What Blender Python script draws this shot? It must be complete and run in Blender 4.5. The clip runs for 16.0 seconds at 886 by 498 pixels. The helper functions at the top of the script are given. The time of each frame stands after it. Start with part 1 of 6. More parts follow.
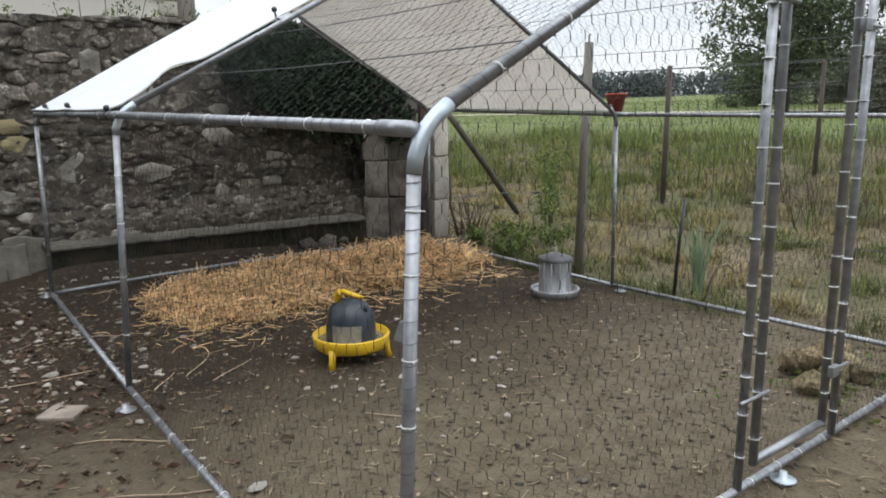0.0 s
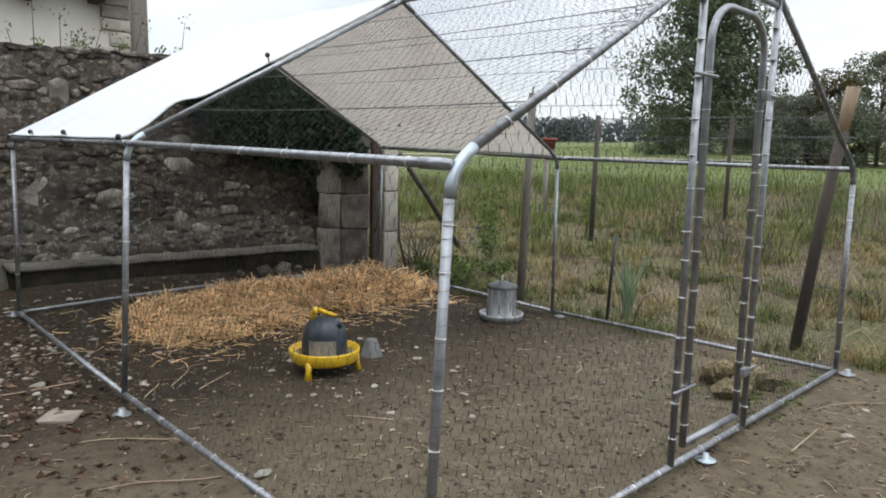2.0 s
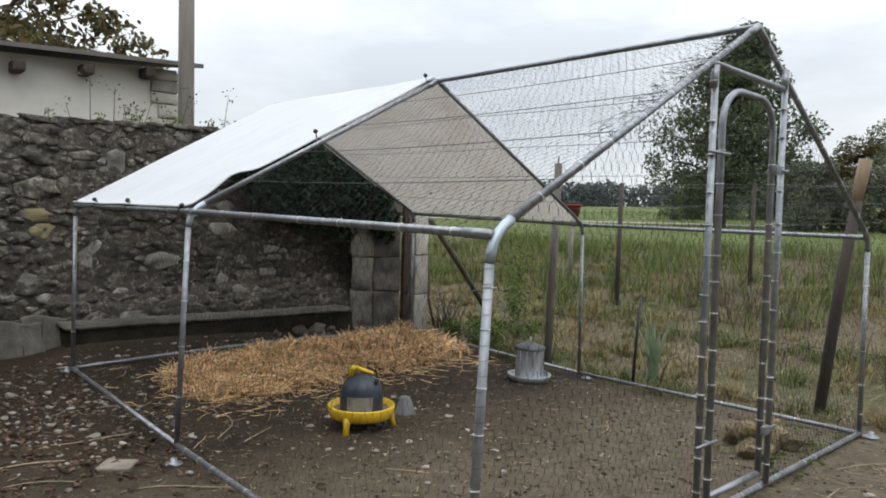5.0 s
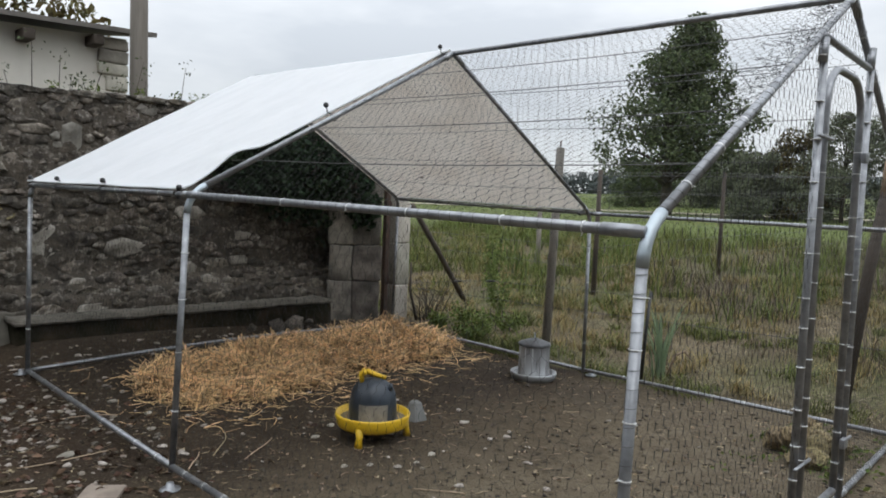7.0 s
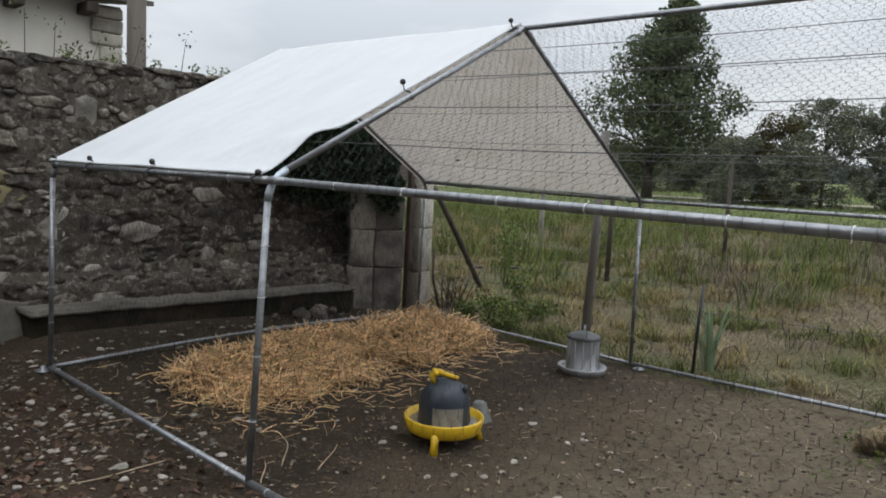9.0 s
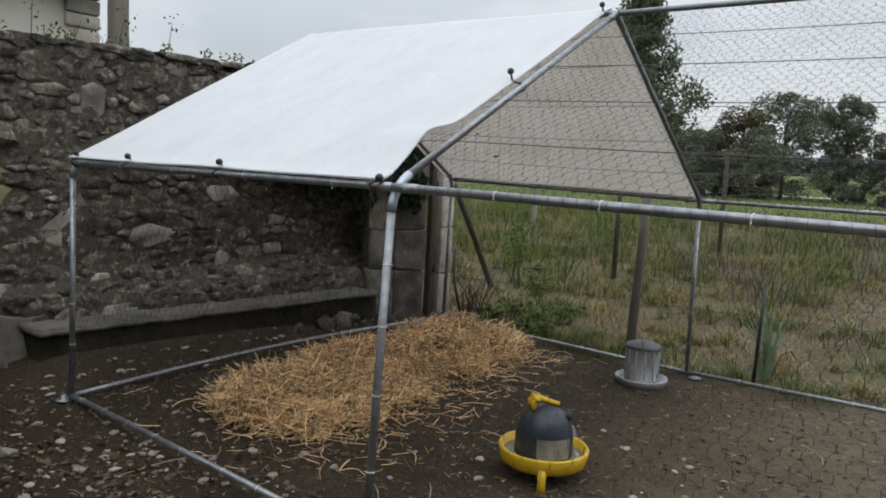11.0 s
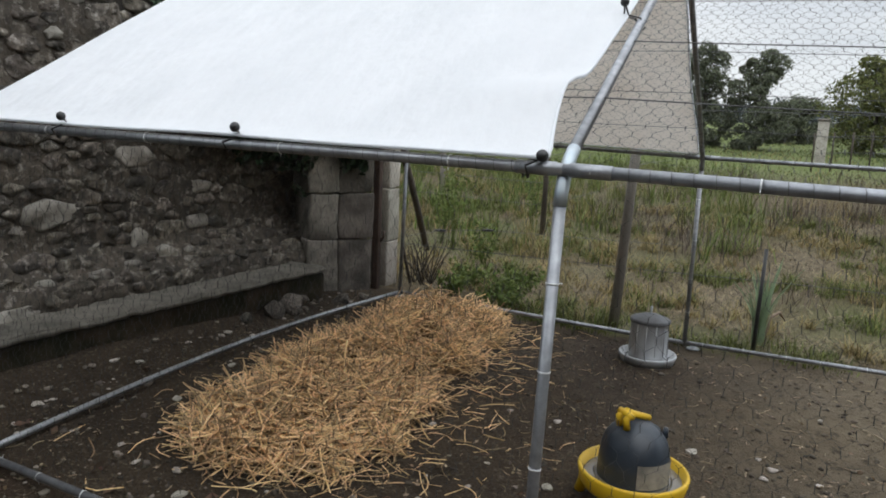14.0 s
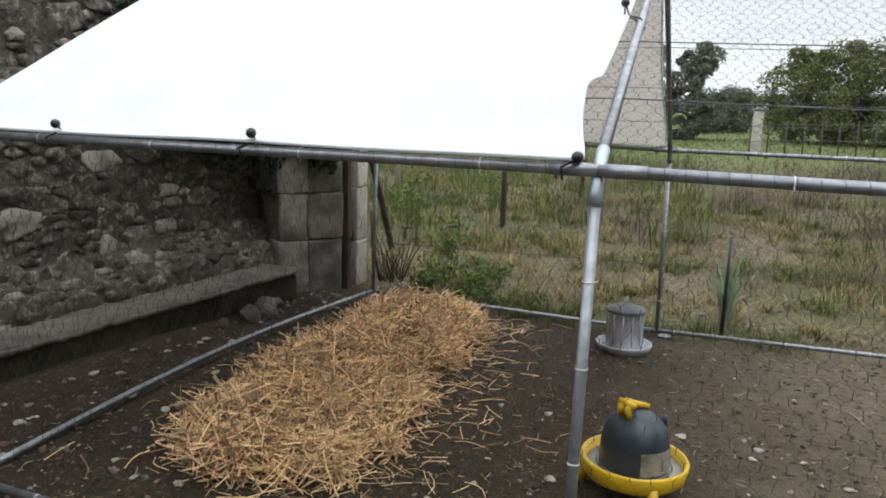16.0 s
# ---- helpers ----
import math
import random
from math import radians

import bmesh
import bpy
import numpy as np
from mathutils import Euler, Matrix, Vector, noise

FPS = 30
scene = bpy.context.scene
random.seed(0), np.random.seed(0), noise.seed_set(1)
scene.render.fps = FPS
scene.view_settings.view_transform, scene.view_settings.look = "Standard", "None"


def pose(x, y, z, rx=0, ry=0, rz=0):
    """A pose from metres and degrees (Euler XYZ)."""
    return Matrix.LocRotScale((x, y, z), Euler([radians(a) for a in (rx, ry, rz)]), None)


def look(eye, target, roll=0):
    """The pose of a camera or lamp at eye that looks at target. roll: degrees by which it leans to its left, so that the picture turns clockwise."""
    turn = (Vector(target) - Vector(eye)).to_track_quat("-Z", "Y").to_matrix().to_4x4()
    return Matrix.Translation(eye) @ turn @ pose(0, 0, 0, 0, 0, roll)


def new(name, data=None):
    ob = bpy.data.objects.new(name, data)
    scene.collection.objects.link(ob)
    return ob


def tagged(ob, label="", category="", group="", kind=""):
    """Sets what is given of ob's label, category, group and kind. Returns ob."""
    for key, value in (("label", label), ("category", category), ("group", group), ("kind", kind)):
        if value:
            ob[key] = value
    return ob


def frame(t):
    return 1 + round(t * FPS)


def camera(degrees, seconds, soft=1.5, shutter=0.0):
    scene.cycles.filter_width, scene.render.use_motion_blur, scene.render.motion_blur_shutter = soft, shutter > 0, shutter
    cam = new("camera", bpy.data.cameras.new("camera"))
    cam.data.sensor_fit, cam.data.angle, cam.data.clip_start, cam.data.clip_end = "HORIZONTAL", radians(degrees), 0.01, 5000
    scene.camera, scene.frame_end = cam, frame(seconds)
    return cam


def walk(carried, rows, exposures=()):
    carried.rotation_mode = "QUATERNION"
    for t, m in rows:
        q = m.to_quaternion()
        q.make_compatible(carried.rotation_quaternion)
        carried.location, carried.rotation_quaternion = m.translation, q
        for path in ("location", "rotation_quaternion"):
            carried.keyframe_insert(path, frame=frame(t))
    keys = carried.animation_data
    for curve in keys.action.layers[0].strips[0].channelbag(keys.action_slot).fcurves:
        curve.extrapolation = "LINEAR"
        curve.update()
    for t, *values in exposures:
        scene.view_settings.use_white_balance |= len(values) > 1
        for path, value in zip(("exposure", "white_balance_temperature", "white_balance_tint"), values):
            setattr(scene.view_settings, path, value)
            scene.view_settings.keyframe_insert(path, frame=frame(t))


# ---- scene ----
cam = camera(64.4, 16.0, soft=1.85)
PATH = [
    (0, (-0.686, -0.975, 1.159), (0.51, 0.585, 0.791), -0.6),
    (0.5, (-0.782, -1.068, 1.15), (0.382, 0.523, 0.814), -0.3),
    (1, (-0.907, -1.106, 1.161), (0.383, 0.395, 0.877), -0.1),
    (1.5, (-1.043, -1.12, 1.157), (0.307, 0.321, 0.839), 0.1),
    (2, (-1.114, -1.153, 1.158), (0.254, 0.282, 0.897), 1.4),
    (2.5, (-1.141, -1.211, 1.147), (0.137, 0.3, 0.856), 0.6),
    (3, (-1.177, -1.286, 1.131), (0.042, 0.27, 0.823), 0.9),
    (3.5, (-1.2, -1.319, 1.164), (0.013, 0.265, 1.032), 1.4),
    (3.7, (-1.209, -1.314, 1.178), (0.01, 0.27, 1.102), 1.5),
    (5.8, (-1.337, -1.241, 1.168), (0.023, 0.223, 1.069), 1.2),
    (6, (-1.323, -1.152, 1.165), (0.023, 0.324, 1.076), 1.2),
    (6.5, (-1.309, -0.94, 1.176), (0.015, 0.554, 1.071), 2.0),
    (7, (-1.347, -0.706, 1.177), (0.101, 0.669, 1.055), 2.3),
    (7.5, (-1.408, -0.538, 1.184), (0.079, 0.789, 1.026), 2.7),
    (8, (-1.429, -0.45, 1.181), (0.036, 0.904, 1.03), 4.3),
    (8.2, (-1.429, -0.399, 1.176), (0.024, 0.967, 1.022), 3.8),
    (10.3, (-1.646, 0.302, 1.217), (-0.033, 1.465, 1.002), 2.2),
    (10.5, (-1.647, 0.363, 1.215), (-0.043, 1.538, 1.002), 2.9),
    (11, (-1.607, 0.597, 1.21), (-0.014, 1.79, 1.016), 3.0),
    (11.5, (-1.564, 0.767, 1.221), (0.024, 1.96, 0.987), 3.8),
    (12, (-1.541, 0.933, 1.226), (0.139, 1.997, 1.01), 4.0),
    (12.5, (-1.548, 1.158, 1.243), (0.2, 2.09, 0.969), 1.7),
    (13, (-1.526, 1.294, 1.251), (0.248, 2.175, 0.969), 1.3),
    (13.5, (-1.441, 1.466, 1.247), (0.361, 2.273, 0.931), 1.6),
    (14, (-1.401, 1.605, 1.246), (0.386, 2.442, 0.918), 2.6),
    (14.5, (-1.414, 1.7, 1.256), (0.443, 2.391, 0.983), -1.1),
    (15, (-1.445, 1.774, 1.255), (0.384, 2.499, 0.898), -0.4),
    (15.5, (-1.467, 1.774, 1.233), (0.354, 2.471, 0.788), 1.9),
    (16, (-1.484, 1.782, 1.259), (0.362, 2.473, 0.921), 1.6),
]
EXPOSURES = [(0.0, 0.66), (1.0, 0.60), (2.0, 0.62), (3.0, 0.62), (3.7, 0.55), (6.0, 0.28), (8.0, 0.22), (10.5, 0.08), (12.5, 0.10), (13.0, 0.2), (14.5, 0.28), (15.0, 0.30), (15.5, 0.40), (16.0, 0.58)]
walk(cam, [(t, look(eye, target, roll)) for t, eye, target, roll in PATH], EXPOSURES)

# ---------------------------------------------------------------- light
world = bpy.data.worlds.new("overcast")
scene.world = world
world.use_nodes = True
wn, wl = world.node_tree.nodes, world.node_tree.links
wn.clear()
w_out, w_bg = wn.new("ShaderNodeOutputWorld"), wn.new("ShaderNodeBackground")
w_sky = wn.new("ShaderNodeTexSky")
w_sky.sky_type, w_sky.sun_disc = "NISHITA", False
w_sky.sun_elevation, w_sky.sun_rotation = radians(48), radians(200)
w_co, w_noise, w_ramp = wn.new("ShaderNodeTexCoord"), wn.new("ShaderNodeTexNoise"), wn.new("ShaderNodeValToRGB")
w_map = wn.new("ShaderNodeMapping")
w_map.inputs["Scale"].default_value = (1.0, 1.0, 3.2)
w_noise.inputs["Scale"].default_value, w_noise.inputs["Detail"].default_value = 2.3, 5
w_noise.inputs["Roughness"].default_value = 0.55
w_ramp.color_ramp.elements[0].position, w_ramp.color_ramp.elements[0].color = 0.34, (0.60, 0.64, 0.69, 1)
w_ramp.color_ramp.elements[1].position, w_ramp.color_ramp.elements[1].color = 0.62, (0.84, 0.87, 0.90, 1)
w_sep, w_up, w_mul, w_mix = wn.new("ShaderNodeSeparateXYZ"), wn.new("ShaderNodeMapRange"), wn.new("ShaderNodeVectorMath"), wn.new("ShaderNodeMix")
w_up.inputs["From Min"].default_value, w_up.inputs["From Max"].default_value = 0.15, 1.0
w_up.inputs["To Min"].default_value, w_up.inputs["To Max"].default_value = 0.88, 2.8
w_mul.operation = "SCALE"
w_mix.data_type = "RGBA"
w_mix.inputs["Factor"].default_value = 0.9
w_dim = wn.new("ShaderNodeVectorMath")
w_dim.operation = "SCALE"
w_dim.inputs["Scale"].default_value = 0.1
wl.new(w_co.outputs["Generated"], w_map.inputs["Vector"])
wl.new(w_map.outputs[0], w_noise.inputs["Vector"])
wl.new(w_noise.outputs[0], w_ramp.inputs[0])
wl.new(w_co.outputs["Generated"], w_sep.inputs[0])
wl.new(w_sep.outputs["Z"], w_up.inputs["Value"])
wl.new(w_ramp.outputs[0], w_mul.inputs[0])
wl.new(w_up.outputs[0], w_mul.inputs["Scale"])
wl.new(w_sky.outputs[0], w_dim.inputs[0])
wl.new(w_dim.outputs[0], w_mix.inputs["A"])
wl.new(w_mul.outputs[0], w_mix.inputs["B"])
wl.new(w_mix.outputs["Result"], w_bg.inputs[0])
w_bg.inputs[1].default_value = 1.0
wl.new(w_bg.outputs[0], w_out.inputs[0])

sun = new("sun", bpy.data.lights.new("sun", "SUN"))
sun.data.energy, sun.data.angle, sun.data.color = 0.3, radians(50), (1.0, 0.97, 0.92)
sun.matrix_world = look((-4, -6, 9), (0, 0, 0))


# ---------------------------------------------------------------- materials
def surface(name, c1, c2, scale=6.0, rough=0.8, metal=0.0, bump=0.3, grain=60.0, stain=None, stain_scale=1.2,
            stain_amount=0.5, vary=0.0, island=False, through_light=0.0, spread=0.02, spec=0.5, stretch=(1, 1, 1), bloom=None):
    """A procedural surface: two colours mixed by fine noise, stains at a larger scale, bump, and a shift of tone from piece to piece."""
    m = bpy.data.materials.new(name)
    m.use_nodes = True
    n, l = m.node_tree.nodes, m.node_tree.links
    bs = n["Principled BSDF"]
    co, mp = n.new("ShaderNodeTexCoord"), n.new("ShaderNodeMapping")
    mp.inputs["Scale"].default_value = stretch
    l.new(co.outputs["Object"], mp.inputs["Vector"])
    where = mp.outputs[0]
    if vary:
        src = n.new("ShaderNodeNewGeometry") if island else n.new("ShaderNodeObjectInfo")
        chance = src.outputs["Random Per Island"] if island else src.outputs["Random"]
        shift = n.new("ShaderNodeVectorMath")
        shift.operation = "ADD"
        sc = n.new("ShaderNodeMath")
        sc.operation = "MULTIPLY"
        sc.inputs[1].default_value = 37.0
        l.new(chance, sc.inputs[0])
        l.new(where, shift.inputs[0])
        l.new(sc.outputs[0], shift.inputs[1])
        where = shift.outputs[0]
    fine, big = n.new("ShaderNodeTexNoise"), n.new("ShaderNodeTexNoise")
    fine.inputs["Scale"].default_value, fine.inputs["Detail"].default_value, fine.inputs["Roughness"].default_value = scale, 6, 0.62
    big.inputs["Scale"].default_value, big.inputs["Detail"].default_value = stain_scale, 4
    l.new(where, fine.inputs["Vector"])
    l.new(where, big.inputs["Vector"])
    span = n.new("ShaderNodeMapRange")
    span.inputs["From Min"].default_value, span.inputs["From Max"].default_value = 0.3, 0.7
    l.new(fine.outputs[0], span.inputs["Value"])
    mix = n.new("ShaderNodeMix")
    mix.data_type = "RGBA"
    mix.inputs["A"].default_value, mix.inputs["B"].default_value = (*c1, 1), (*c2, 1)
    l.new(span.outputs[0], mix.inputs["Factor"])
    colour = mix.outputs["Result"]
    if stain:
        cut = n.new("ShaderNodeMapRange")
        cut.inputs["From Min"].default_value, cut.inputs["From Max"].default_value = 0.45, 0.65
        cut.inputs["To Max"].default_value = stain_amount
        l.new(big.outputs[0], cut.inputs["Value"])
        mix2 = n.new("ShaderNodeMix")
        mix2.data_type = "RGBA"
        mix2.inputs["B"].default_value = (*stain, 1)
        l.new(cut.outputs[0], mix2.inputs["Factor"])
        l.new(colour, mix2.inputs["A"])
        colour = mix2.outputs["Result"]
    if bloom:
        crust, crust_cut, mix3 = n.new("ShaderNodeTexNoise"), n.new("ShaderNodeMapRange"), n.new("ShaderNodeMix")
        crust.inputs["Scale"].default_value, crust.inputs["Detail"].default_value, crust.inputs["Roughness"].default_value = 19.0, 7, 0.72
        crust_cut.inputs["From Min"].default_value, crust_cut.inputs["From Max"].default_value = 0.53, 0.66
        crust_cut.inputs["To Max"].default_value = 0.85
        mix3.data_type = "RGBA"
        mix3.inputs["B"].default_value = (*bloom, 1)
        l.new(where, crust.inputs["Vector"])
        l.new(crust.outputs[0], crust_cut.inputs["Value"])
        l.new(crust_cut.outputs[0], mix3.inputs["Factor"])
        l.new(colour, mix3.inputs["A"])
        colour = mix3.outputs["Result"]
    if vary:
        tone, hsv = n.new("ShaderNodeMapRange"), n.new("ShaderNodeHueSaturation")
        tone.inputs["To Min"].default_value, tone.inputs["To Max"].default_value = 1 - vary, 1 + vary
        hue = n.new("ShaderNodeMapRange")
        hue.inputs["To Min"].default_value, hue.inputs["To Max"].default_value = 0.5 - spread, 0.5 + spread
        l.new(chance, tone.inputs["Value"])
        wn2 = n.new("ShaderNodeTexWhiteNoise")
        wn2.noise_dimensions = "1D"
        l.new(chance, wn2.inputs["W"])
        l.new(wn2.outputs["Value"], hue.inputs["Value"])
        l.new(tone.outputs[0], hsv.inputs["Value"])
        l.new(hue.outputs[0], hsv.inputs["Hue"])
        l.new(colour, hsv.inputs["Color"])
        colour = hsv.outputs["Color"]
    l.new(colour, bs.inputs["Base Color"])
    bs.inputs["Metallic"].default_value = metal
    bs.inputs["Specular IOR Level"].default_value = spec
    rr = n.new("ShaderNodeMapRange")
    rr.inputs["To Min"].default_value, rr.inputs["To Max"].default_value = max(0.05, rough - 0.12), min(1, rough + 0.12)
    l.new(fine.outputs[0], rr.inputs["Value"])
    l.new(rr.outputs[0], bs.inputs["Roughness"])
    if bump:
        gr, bp = n.new("ShaderNodeTexNoise"), n.new("ShaderNodeBump")
        gr.inputs["Scale"].default_value, gr.inputs["Detail"].default_value = grain, 5
        bp.inputs["Strength"].default_value, bp.inputs["Distance"].default_value = bump, 0.4 / grain
        l.new(where, gr.inputs["Vector"])
        l.new(gr.outputs[0], bp.inputs["Height"])
        l.new(bp.outputs[0], bs.inputs["Normal"])
    if through_light:
        tr, ms = n.new("ShaderNodeBsdfTranslucent"), n.new("ShaderNodeMixShader")
        l.new(colour, tr.inputs["Color"])
        ms.inputs[0].default_value = through_light
        l.new(bs.outputs[0], ms.inputs[1])
        l.new(tr.outputs[0], ms.inputs[2])
        l.new(ms.outputs[0], n["Material Output"].inputs["Surface"])
    return m


STEEL = surface("galvanised_steel", (0.37, 0.383, 0.405), (0.25, 0.26, 0.277), 38, 0.42, 0.72, 0.12, 150, (0.16, 0.166, 0.176), 16, 0.5)
WIRE = surface("netting_wire", (0.048, 0.050, 0.052), (0.026, 0.027, 0.028), 30, 0.65, 0.2, 0, spec=0.3)
DULL_WIRE = surface("line_wire", (0.16, 0.16, 0.16), (0.09, 0.09, 0.09), 30, 0.6, 0.4, 0)
TIE = surface("white_tie", (0.75, 0.76, 0.76), (0.62, 0.63, 0.64), 50, 0.45, 0, 0)
BLUE_JOINT = surface("blue_zinc_clamp", (0.38, 0.45, 0.50), (0.47, 0.52, 0.555), 30, 0.42, 0.6, 0.05, 150)
SHEET = surface("tarpaulin_white", (0.87, 0.895, 0.925), (0.83, 0.855, 0.885), 3, 0.5, 0, 0.2, 4, (0.78, 0.81, 0.84), 2.0, 0.5, through_light=0.36, stretch=(1, 2.5, 1))
# underside of the white sheet, its warm backlit shade put into the colour
UNDERSIDE = surface("backlit_tarpaulin_underside", (0.86, 0.79, 0.70), (0.80, 0.73, 0.64), 4, 0.6, 0, 0.12, 7, (0.68, 0.59, 0.49), 3.0, 0.5, through_light=0.85)
RUBBER = surface("black_rubber", (0.012, 0.012, 0.013), (0.025, 0.025, 0.026), 30, 0.4, 0, 0.05)
STONE_LOOK = dict(c1=(0.19, 0.165, 0.135), c2=(0.052, 0.044, 0.036), scale=26, rough=0.93, bump=1.0, grain=24, stain=(0.026, 0.023, 0.019), stain_scale=11.0, stain_amount=0.85, vary=0.5, spread=0.012, bloom=(0.37, 0.345, 0.305))
STONE = surface("rubble_stone", **STONE_LOOK)
STONE_REST = surface("rubble_stone_rest", island=True, **STONE_LOOK)
PALE_STONE = surface("pale_limestone", (0.36, 0.34, 0.30), (0.22, 0.205, 0.18), 12, 0.9, 0, 0.8, 40, (0.10, 0.09, 0.078), 5, 0.6, vary=0.25, spread=0.01)
LICHEN_STONE = surface("ochre_lichen_stone", (0.26, 0.21, 0.11), (0.16, 0.135, 0.085), 8, 0.9, 0, 0.7, 40, (0.09, 0.085, 0.07), 4, 0.5, vary=0.25)
MORTAR = surface("earth_mortar", (0.115, 0.096, 0.074), (0.036, 0.030, 0.024), 17, 0.95, 0, 1.0, 45, (0.025, 0.022, 0.019), 3.0, 0.7, bloom=(0.30, 0.275, 0.24))
QUOIN = surface("weathered_block", (0.31, 0.288, 0.25), (0.17, 0.157, 0.135), 14, 0.9, 0, 0.8, 40, (0.06, 0.054, 0.046), 5.5, 0.7, vary=0.15)
CLOD = surface("mud_clod", (0.085, 0.068, 0.05), (0.045, 0.036, 0.027), 20, 0.95, 0, 0.6, 60, vary=0.5, island=True)
# QUOIN darkened for the pier's shaded side; also colours one stained slab
QUOIN_SHADED_STAINED = surface("shaded_stained_block", (0.22, 0.20, 0.172), (0.115, 0.105, 0.09), 14, 0.9, 0, 0.8, 40, (0.045, 0.041, 0.034), 5.5, 0.7, vary=0.2)
MUDDY_WATER = surface("muddy_water", (0.22, 0.20, 0.16), (0.17, 0.15, 0.12), 12, 0.15, 0, 0)
CONCRETE = surface("old_concrete", (0.17, 0.155, 0.13), (0.095, 0.086, 0.072), 14, 0.9, 0, 0.7, 60, (0.042, 0.042, 0.033), 3.2, 0.65)
# base colour halved to put the ledge front's deep shade into it
SHADED_MOSSY = surface("shaded_mossy_concrete", (0.050, 0.039, 0.027), (0.022, 0.018, 0.012), 10, 0.97, 0, 0.8, 40, (0.010, 0.012, 0.007), 2.5, 0.7, spec=0.1)
RENDERED = surface("cream_render", (0.72, 0.69, 0.625), (0.65, 0.62, 0.555), 5, 0.9, 0, 0.2, 60, (0.54, 0.515, 0.455), 0.8, 0.4)
HOUSE_STONE = surface("pale_quoin", (0.52, 0.49, 0.43), (0.38, 0.355, 0.31), 9, 0.9, 0, 0.5, 40, (0.26, 0.24, 0.205), 5, 0.5, vary=0.2)
TIMBER = surface("grey_timber", (0.26, 0.235, 0.205), (0.15, 0.135, 0.115), 9, 0.85, 0, 0.5, 40, (0.08, 0.075, 0.065), 2.5, 0.5, stretch=(1, 1, 0.12))
DARK_TIMBER = surface("dark_timber", (0.075, 0.058, 0.045), (0.04, 0.032, 0.026), 9, 0.85, 0, 0.5, 40, stretch=(1, 1, 0.15))
PALE_TIMBER = surface("cut_timber", (0.30, 0.215, 0.14), (0.19, 0.135, 0.088), 12, 0.8, 0, 0.4, 40, stretch=(1, 1, 0.15))
RUST = surface("rusty_iron", (0.075, 0.045, 0.032), (0.045, 0.03, 0.024), 20, 0.85, 0.2, 0.4, 70)
RED_POT = surface("red_plastic", (0.30, 0.045, 0.03), (0.22, 0.035, 0.025), 8, 0.5, 0, 0.1, 40)
SAND = surface("pale_track", (0.34, 0.31, 0.22), (0.26, 0.24, 0.16), 1.5, 0.95, 0, 0.3, 12)
YELLOW = surface("yellow_plastic", (0.72, 0.46, 0.018), (0.66, 0.41, 0.015), 6, 0.42, 0, 0.05, 60, (0.42, 0.28, 0.03), 9, 0.35)
TANK = surface("dark_blue_plastic", (0.030, 0.042, 0.058), (0.022, 0.03, 0.042), 8, 0.4, 0, 0.06, 60, (0.10, 0.105, 0.11), 6, 0.4)
DIRTY_LABEL = surface("scuffed_label", (0.36, 0.33, 0.27), (0.20, 0.19, 0.17), 22, 0.8, 0, 0.2, 60, (0.06, 0.065, 0.07), 14, 0.6)
ZINC = surface("zinc_sheet", (0.46, 0.48, 0.50), (0.34, 0.355, 0.375), 12, 0.5, 0.4, 0.1, 90, (0.11, 0.10, 0.09), 9, 0.6, stretch=(1, 1, 0.3))
OLD_ZINC = surface("weathered_zinc_lid", (0.13, 0.135, 0.145), (0.08, 0.083, 0.09), 12, 0.6, 0.4, 0.1, 90, (0.06, 0.055, 0.05), 6, 0.5)
STRAW = surface("straw", (0.86, 0.61, 0.345), (0.62, 0.395, 0.19), 14, 0.6, 0, 0, vary=0.7, island=True, spread=0.012)
# bed far darker than the stems, as painted shade in the gaps between them
SHADED_STRAW_BED = surface("shaded_straw_bed", (0.24, 0.145, 0.06), (0.08, 0.047, 0.02), 30, 0.9, 0, 1.0, 60)
CHAFF = surface("chaff", (0.36, 0.285, 0.195), (0.17, 0.125, 0.08), 14, 0.85, 0, 0, vary=0.55, island=True, spread=0.02)
WHITE_STONE = surface("white_pebble", (0.44, 0.41, 0.36), (0.27, 0.245, 0.21), 18, 0.85, 0, 0.4, 60, (0.18, 0.16, 0.13), 12, 0.5, vary=0.25)
GRAVEL = surface("pale_gravel", (0.235, 0.205, 0.17), (0.095, 0.078, 0.062), 18, 0.85, 0, 0.3, 60, vary=0.6, island=True)
OCHRE_ROCK = surface("ochre_rock", (0.40, 0.32, 0.17), (0.22, 0.175, 0.09), 14, 0.9, 0, 1.0, 40, (0.05, 0.043, 0.03), 9, 0.7, vary=0.45)
PAVER = surface("pale_paver", (0.30, 0.25, 0.205), (0.23, 0.19, 0.155), 16, 0.9, 0, 0.3, 80, (0.15, 0.12, 0.10), 8, 0.5)
SLATE = surface("grey_chip", (0.20, 0.205, 0.20), (0.14, 0.145, 0.14), 10, 0.85, 0, 0.3, 50)
GREEN_SHEET = surface("green_painted_sheet", (0.022, 0.085, 0.055), (0.015, 0.06, 0.04), 8, 0.5, 0, 0.1, 50, (0.03, 0.04, 0.03), 3, 0.5)
BARK = surface("bark", (0.085, 0.07, 0.055), (0.045, 0.038, 0.03), 12, 0.95, 0, 0.8, 20, stretch=(1, 1, 0.25))
PALE_STALK = surface("bleached_stalk", (0.46, 0.37, 0.25), (0.28, 0.215, 0.14), 30, 0.75, 0, 0.2, 80, vary=0.3)
STALK = surface("dead_stalk", (0.145, 0.112, 0.085), (0.085, 0.066, 0.052), 8, 0.9, 0, 0, vary=0.35, island=True)


def leafy(name, c1, c2, vary=0.4, glow=0.25, spread=0.025):
    return surface(name, c1, c2, 3.0, 0.7, 0, 0, vary=vary, island=True, through_light=glow, spread=spread, spec=0.25)


